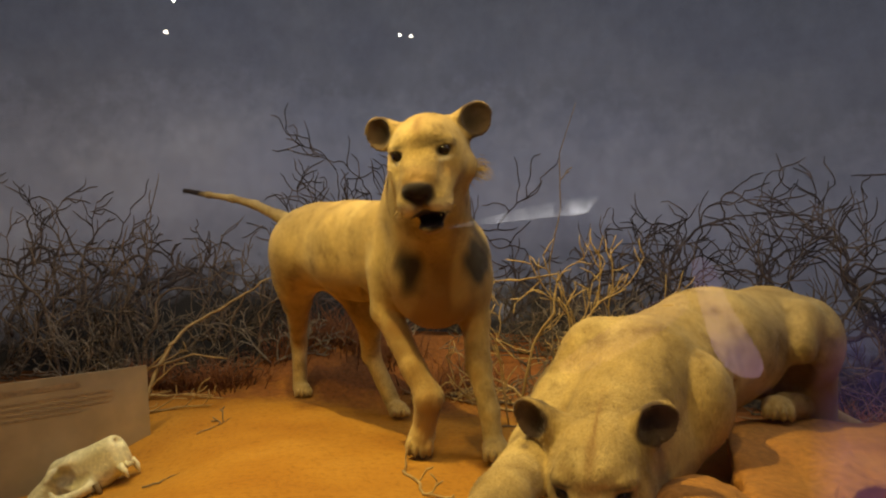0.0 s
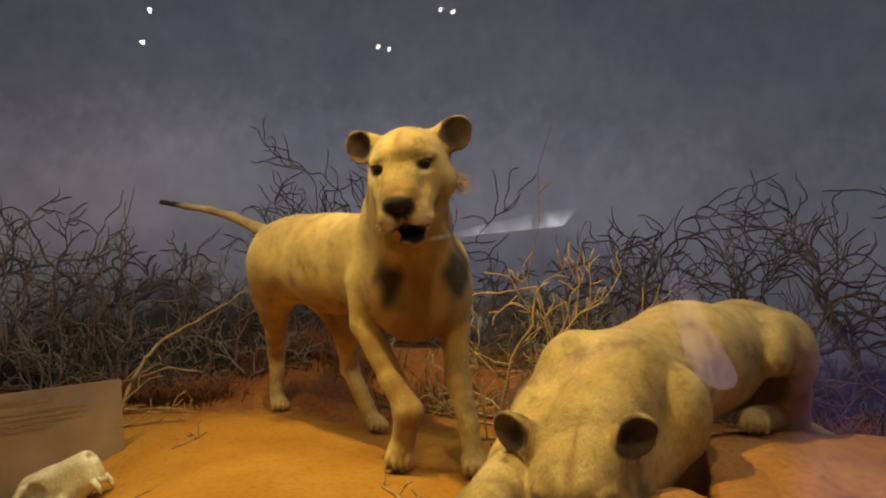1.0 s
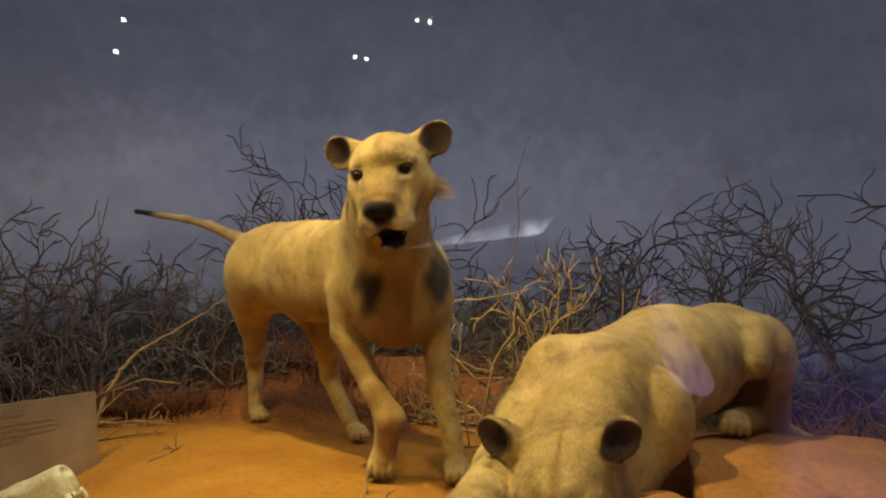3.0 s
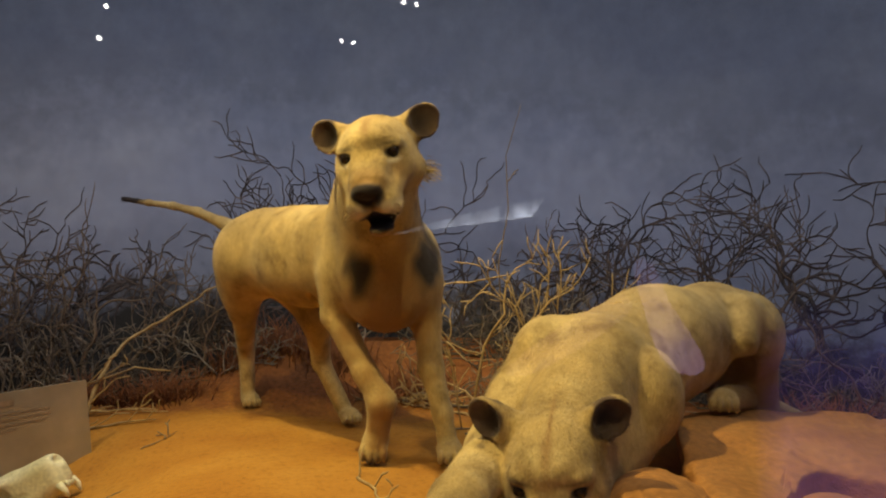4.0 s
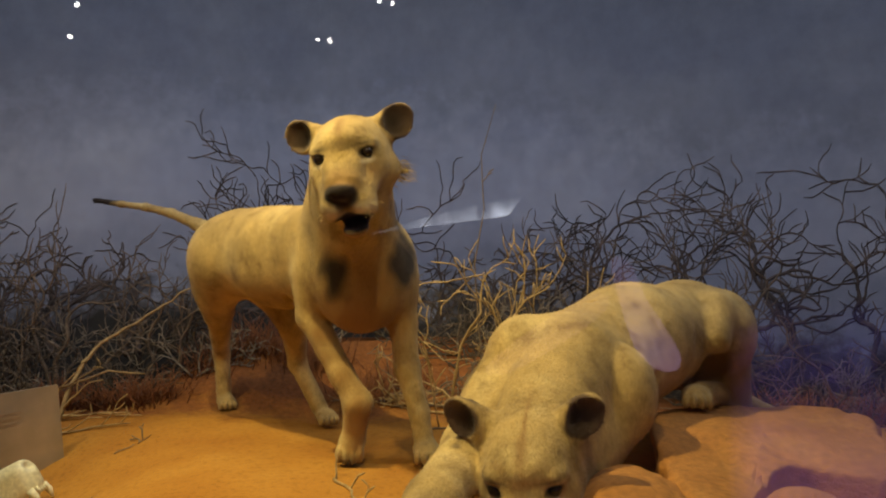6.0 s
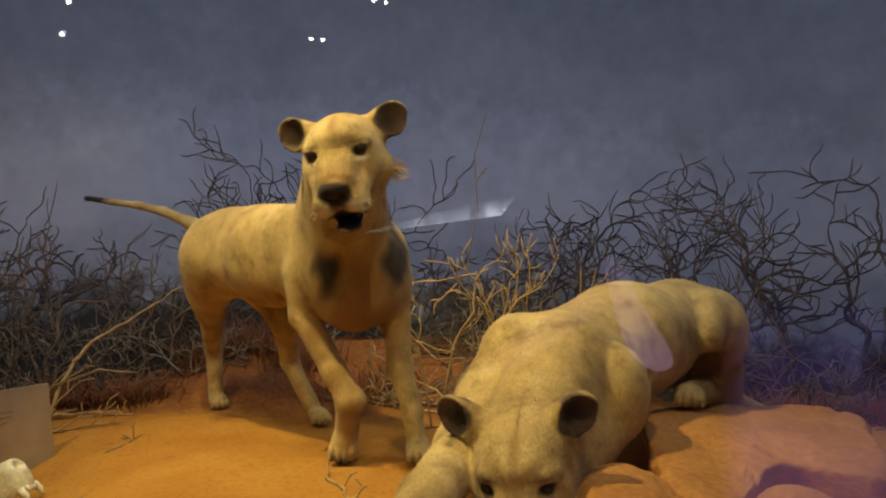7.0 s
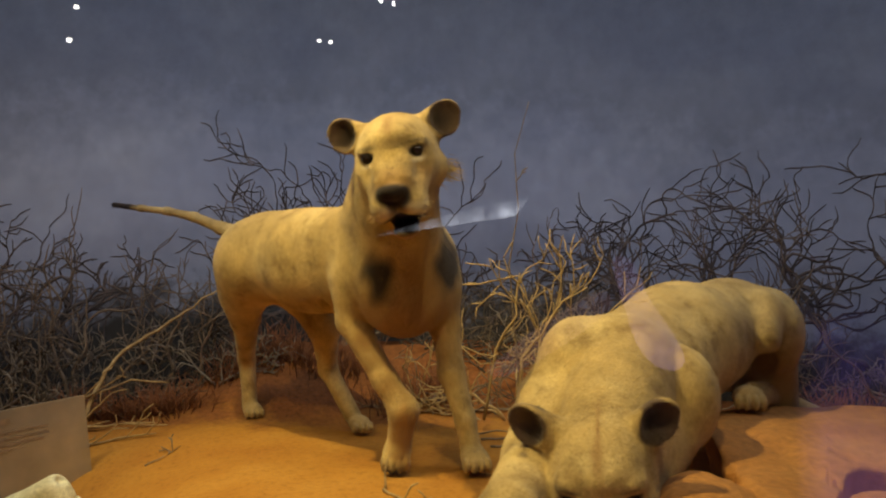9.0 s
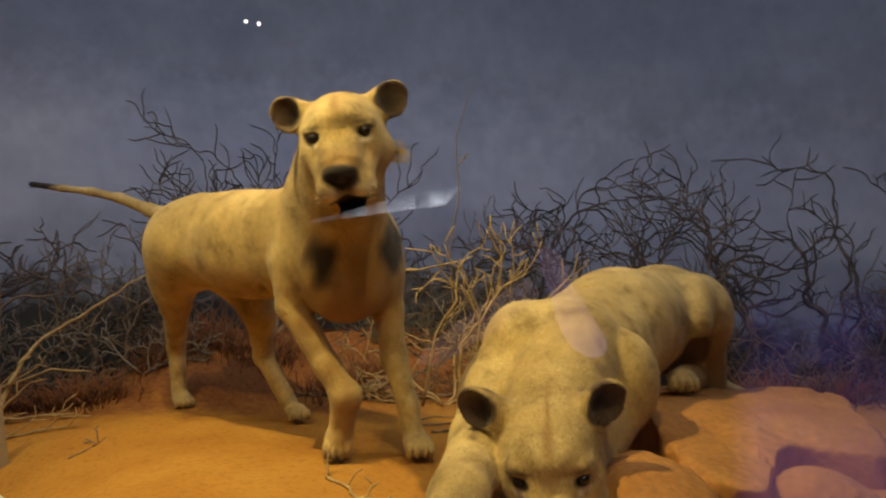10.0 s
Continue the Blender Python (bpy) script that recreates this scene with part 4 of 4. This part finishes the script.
def lion_skull():
    o = np.array([-1.215, 2.48, -0.155])
    B = basis((0.05, 0.99, 0.06), (0.82, -0.05, 0.57))  # across, towards the snout, up
    L = lambda a, f, u: o + B @ np.array([a, f, u], float)
    Q = lambda a, f, u: B @ np.array([a, f, u], float)
    P = [egg(L(0, -0.115, -0.01), (0.050, 0.085, 0.052), B, 0.025), cone(L(0, -0.19, 0.005), L(0, -0.03, 0.052), 0.014, 0.026, 0.02),
         cone(L(0, -0.02, 0.030), L(0, 0.155, 0.022), 0.048, 0.036, 0.025), cone(L(0, 0.02, -0.03), L(0, 0.15, -0.02), 0.048, 0.038, 0.025),
         egg(L(0, -0.185, -0.015), (0.045, 0.022, 0.045), B, 0.02), egg(L(0, 0.02, 0.052), (0.060, 0.045, 0.020), B, 0.02)]
    for s in (-1, 1):
        P += [egg(L(s * 0.062, 0.0, 0.02), (0.050, 0.036, 0.032), B, 0.008, -1), egg(L(s * 0.078, -0.075, 0.005), (0.048, 0.050, 0.050), B, 0.010, -1),
              egg(L(s * 0.052, 0.068, -0.010), (0.014, 0.012, 0.010), B, 0.006, -1)]
    for s in (-1, 1):
        P += [cone(L(s * 0.046, 0.055, -0.042), L(s * 0.100, 0.0, -0.040), 0.020, 0.016, 0.015), cone(L(s * 0.100, 0.0, -0.040), L(s * 0.112, -0.07, -0.020), 0.015, 0.013, 0.012),
              cone(L(s * 0.112, -0.07, -0.020), L(s * 0.070, -0.14, -0.020), 0.013, 0.014, 0.015), cone(L(s * 0.062, -0.012, 0.050), L(s * 0.082, -0.030, 0.034), 0.013, 0.007, 0.012),
              cone(L(s * 0.102, -0.012, -0.03), L(s * 0.098, -0.022, 0.0), 0.011, 0.006, 0.012)]
    P += [egg(L(0, 0.205, 0.030), (0.024, 0.036, 0.020), B, 0.01, -1)]
    P += [egg(L(-0.062, 0.03, -0.012), (0.030, 0.050, 0.022), B, 0.008, -1)]
    v, q = field_mesh(P, o - 0.27, o + 0.27, 0.0055)
    root = new("lion_skull")
    root.location, root.scale = (-1.285, 2.50, -0.205), (1.3, 1.3, 1.3)
    v = v - o
    tagged(root, "cream-coloured old lion skull lying on the sand", "skull")
    mesh_object("cranium", v, q.tolist(), BONE, root)
    for s in (-1, 1):
        t = Tubes(8)
        t.add([Q(s * 0.032, 0.165, -0.035), Q(s * 0.033, 0.172, -0.060), Q(s * 0.031, 0.170, -0.082)], [0.011, 0.009, 0.003])
        t.make("canine_tooth", BONE, root, "worn canine tooth")
        for k in range(2):
            t = Tubes(6)
            c = (s * 0.05, 0.05 + k * 0.032, -0.065)
            t.add([Q(c[0], c[1], c[2] + 0.02), Q(c[0], c[1], c[2] - 0.008), Q(c[0], c[1], c[2] - 0.022)], [0.010, 0.008, 0.003])
            t.make("cheek_tooth", BONEDARK, root, "brown-stained cheek tooth")
    for k in range(4):
        t = Tubes(6)
        t.add([Q(-0.018 + 0.012 * k, 0.178, -0.035), Q(-0.018 + 0.012 * k, 0.181, -0.055)], [0.005, 0.003])
        t.make("incisor_tooth", BONE, root)


def label_sign():
    root = new("label_sign")
    root.matrix_world = Matrix.Translation((-1.25, 2.935, 0.20)) @ pose(0, 0, 0, -6, -4, 54)
    tagged(root, "clouded tan acrylic label panel with faded brown print in sand", "label panel")
    part("panel", box(0.95, 0.012, 0.58, Matrix.Translation((-0.475, 0.0, -0.29)), 0.003), CARD, root)
    for z, x0, w, h in ((-0.045, -0.30, 0.34, 0.022), (-0.090, -0.16, 0.44, 0.008), (-0.112, -0.16, 0.44, 0.008), (-0.134, -0.18, 0.42, 0.008), (-0.156, -0.30, 0.30, 0.008)):
        part("text_line", box(w, 0.0016, h, Matrix.Translation((x0 - w / 2, -0.0066, z))), INK, root, "faded line of print")


lion_skull()
label_sign()

# ---- the dark gallery, seen mirrored in the glass ----


def spotlight(x, y, z, label="black gallery track spotlight, lit"):
    root = new("track_spotlight")
    root.matrix_world = look((x, y, z), (0.3, GLASS_Y, 1.2))
    tagged(root, label, "spotlight", "gallery spotlights")
    for name, mat, r0, r1, z0, z1 in (("housing", METAL, 0.06, 0.062, 0.20, 0.012), ("lens", LAMP, 0.029, 0.029, 0.02, 0.008)):
        bm = bmesh.new()
        bmesh.ops.create_cone(bm, cap_ends=True, segments=20, radius1=r1, radius2=r0, depth=z0 - z1, matrix=Matrix.Translation((0, 0, (z0 + z1) / 2)))
        part(name, bm, mat, root)
    t = Tubes(8)
    t.add([Vector((x, y - 0.1, 4.86)), Vector((x, y - 0.1, z + 0.05))], [0.012, 0.012])
    inverse = root.matrix_world.inverted()
    t.v = [inverse @ v for v in t.v]
    t.make("hanger", METAL, root)


for x, y, z in ((-1.42, 10.2, 4.24), (-1.25, 10.2, 4.22), (-0.525, 10.2, 4.82), (-0.34, 10.2, 4.79), (-4.12, 8.6, 4.10), (-4.19, 8.6, 3.69)):
    spotlight(x, 2 * GLASS_Y - y, z)


# invented glowing shapes, cut to the outline of the coloured reflections they make
def lilac_glow():
    m, nodes, links, bsdf = material("lilac_glow_light")
    n = noise_of(nodes, links, 0.9, 3)
    bsdf.inputs["Base Color"].default_value = (0.02, 0.02, 0.02, 1)
    bsdf.inputs["Emission Color"].default_value = (0.80, 0.52, 0.92, 1)
    tc = nodes.new("ShaderNodeTexCoord")
    sep = nodes.new("ShaderNodeSeparateXYZ")
    links.new(tc.outputs["Generated"], sep.inputs[0])
    down = ramp(nodes, links, sep.outputs["Z"], [(0.0, (1, 1, 1)), (0.5, (0.8, 0.8, 0.8)), (1.0, (0.35, 0.35, 0.35))])
    lit = ramp(nodes, links, n, [(0.3, (0.9, 0.9, 0.9)), (0.7, (1.9, 1.9, 1.9))])
    links.new(mixed(nodes, links, lit, down, 1.0, "MULTIPLY"), bsdf.inputs["Emission Strength"])
    outline = [(-0.42, 1.25), (-0.06, 1.25), (0.26, 0.55), (0.62, 0.0), (0.88, -0.45), (0.93, -0.68), (0.84, -0.82), (0.62, -0.86), (0.34, -0.74), (0.06, -0.42), (-0.16, 0.2)]
    lit_shape(outline, (4.15, -13.6, -0.05), m, "lilac glowing shape added to make a leaf-shaped reflection in the glass")
    faint, nodes, links, bsdf = material("faint_pink_glow_light")
    bsdf.inputs["Base Color"].default_value = (0.02, 0.02, 0.02, 1)
    bsdf.inputs["Emission Color"].default_value = (0.95, 0.55, 0.70, 1)
    bsdf.inputs["Emission Strength"].default_value = 0.42
    lit_shape([(0.89, 0.59), (1.20, 0.40), (0.90, 0.06), (0.23, -0.42), (-0.80, -0.98), (-1.19, -0.86), (-0.21, -0.05)], (2.5, -13.6, 0.0), faint, "faint pink glowing strip added to make a streak reflected in the glass")


def lit_shape(outline, place, m, label):
    loop, n = [], len(outline)
    for i in range(n):
        p0, p1, p2, p3 = [Vector(outline[(i + j) % n]) for j in (-1, 0, 1, 2)]
        loop += [0.5 * (2 * p1 + (p2 - p0) * t + (2 * p0 - 5 * p1 + 4 * p2 - p3) * t * t + (3 * p1 - p0 - 3 * p2 + p3) * t ** 3) for t in (0.0, 0.2, 0.4, 0.6, 0.8)]
    k = len(loop)
    v = [(x, d, z) for d in (0.0, -0.06) for x, z in loop]
    f = [tuple(range(k)), tuple(range(2 * k - 1, k - 1, -1))] + [(i, i + k, (i + 1) % k + k, (i + 1) % k) for i in range(k)]
    ob = mesh_object("mirrored_glow", v, f, m, smooth=False)
    ob.location = place
    tagged(ob, label, "lit screen")


lilac_glow()


# made-up board whose graded glow gives the violet haze reflected over the rocks
def violet_glow():
    m, nodes, links, bsdf = material("violet_glow_light")
    tc = nodes.new("ShaderNodeTexCoord")
    sep = nodes.new("ShaderNodeSeparateXYZ")
    links.new(tc.outputs["Generated"], sep.inputs[0])
    shade = ramp(nodes, links, sep.outputs["Z"], [(0.0, (0.85, 0.42, 0.98)), (0.60, (0.80, 0.38, 0.90)), (0.72, (0.26, 0.14, 0.62)), (0.86, (0.14, 0.10, 0.60)), (1.0, (0.0, 0.0, 0.02))])
    edge = ramp(nodes, links, sep.outputs["X"], [(0.0, (0.0, 0.0, 0.0)), (0.07, (1, 1, 1)), (0.75, (1, 1, 1)), (1.0, (0.4, 0.4, 0.4))])
    cloud = ramp(nodes, links, noise_of(nodes, links, 3.2, 5, 0.6), [(0.42, (0.12, 0.12, 0.12)), (0.64, (1.25, 1.25, 1.25))])
    patchy = mixed(nodes, links, cloud, (0.85, 0.85, 0.85), ramp(nodes, links, sep.outputs["Z"], [(0.5, (1, 1, 1)), (0.75, (0, 0, 0))]))
    col = mixed(nodes, links, mixed(nodes, links, shade, edge, 1.0, "MULTIPLY"), patchy, 1.0, "MULTIPLY")
    bsdf.inputs["Base Color"].default_value = (0.02, 0.02, 0.02, 1)
    links.new(col, bsdf.inputs["Emission Color"])
    bsdf.inputs["Emission Strength"].default_value = 1.05
    root = new("mirrored_glow")
    root.location = (1.95, 2 * GLASS_Y - 2.0, 0.0)
    tagged(root, "violet and pink glowing board on two black legs, added for its reflection", "lit screen")
    part("display", box(1.34, 0.02, 1.05, Matrix.Translation((0, 0, 0.085))), m, root, "soft violet and pink glow")
    part("back_panel", box(1.34, 0.03, 1.05, Matrix.Translation((0, -0.028, 0.085))), METAL, root)
    for x in (-0.5, 0.5):
        part("leg", box(0.05, 0.05, 0.62, Matrix.Translation((x, -0.03, -0.70)), 0.004), METAL, root)


violet_glow()


# invented hanging wedge; its glow is graded to give the pale reflected streak
def streak_glow():
    m, nodes, links, bsdf = material("streak_glow_light")
    tc = nodes.new("ShaderNodeTexCoord")
    sep = nodes.new("ShaderNodeSeparateXYZ")
    links.new(tc.outputs["Generated"], sep.inputs[0])
    n = noise_of(nodes, links, 5.0, 4, 0.6, stretch=(1, 1, 0.4))
    mul = nodes.new("ShaderNodeMath")
    mul.operation = "MULTIPLY"
    links.new(sep.outputs["X"], mul.inputs[0]), links.new(ramp(nodes, links, n, [(0.36, (0.03, 0.03, 0.03)), (0.66, (1, 1, 1))]), mul.inputs[1])
    amp = nodes.new("ShaderNodeMath")
    amp.operation = "MULTIPLY"
    links.new(mul.outputs[0], amp.inputs[0])
    amp.inputs[1].default_value = 10.0
    above = nodes.new("ShaderNodeVectorMath")
    above.operation = "DOT_PRODUCT"
    links.new(tc.outputs["Object"], above.inputs[0])
    above.inputs[1].default_value = (-0.147, 0, 1)
    shift = nodes.new("ShaderNodeMapRange")
    links.new(above.outputs["Value"], shift.inputs["Value"])
    for key, v in (("From Min", 1.385), ("From Max", 1.60), ("To Min", 1.0), ("To Max", 0.05)):
        shift.inputs[key].default_value = v
    fade = nodes.new("ShaderNodeMath")
    fade.operation = "MULTIPLY"
    links.new(amp.outputs[0], fade.inputs[0]), links.new(shift.outputs[0], fade.inputs[1])
    bsdf.inputs["Base Color"].default_value = (0.02, 0.02, 0.02, 1)
    bsdf.inputs["Emission Color"].default_value = (0.85, 0.9, 1.0, 1)
    links.new(fade.outputs[0], bsdf.inputs["Emission Strength"])
    y = 2 * GLASS_Y - 9
    outline = [(-0.55, 1.31), (1.25, 1.575), (1.46, 1.84), (0.65, 1.66)]
    v = [(x, y + d, z) for d in (0, 0.05) for x, z in outline]
    f = [(0, 1, 2, 3), (7, 6, 5, 4), (0, 4, 5, 1), (1, 5, 6, 2), (2, 6, 7, 3), (3, 7, 4, 0)]
    t = Tubes(6)
    for x, z in ((1.25, 1.6), (0.3, 1.5)):
        t.add([Vector((x, y + 0.07, 4.86)), Vector((x, y + 0.07, z))], [0.008, 0.008])
    root = new("streak_source")
    mesh_object("lit_face", v, f, m, root, smooth=False)
    t.make("hanger", METAL, root)
    tagged(root, "pale glowing wedge added to make the streak reflected in the glass", "light panel")


streak_glow()
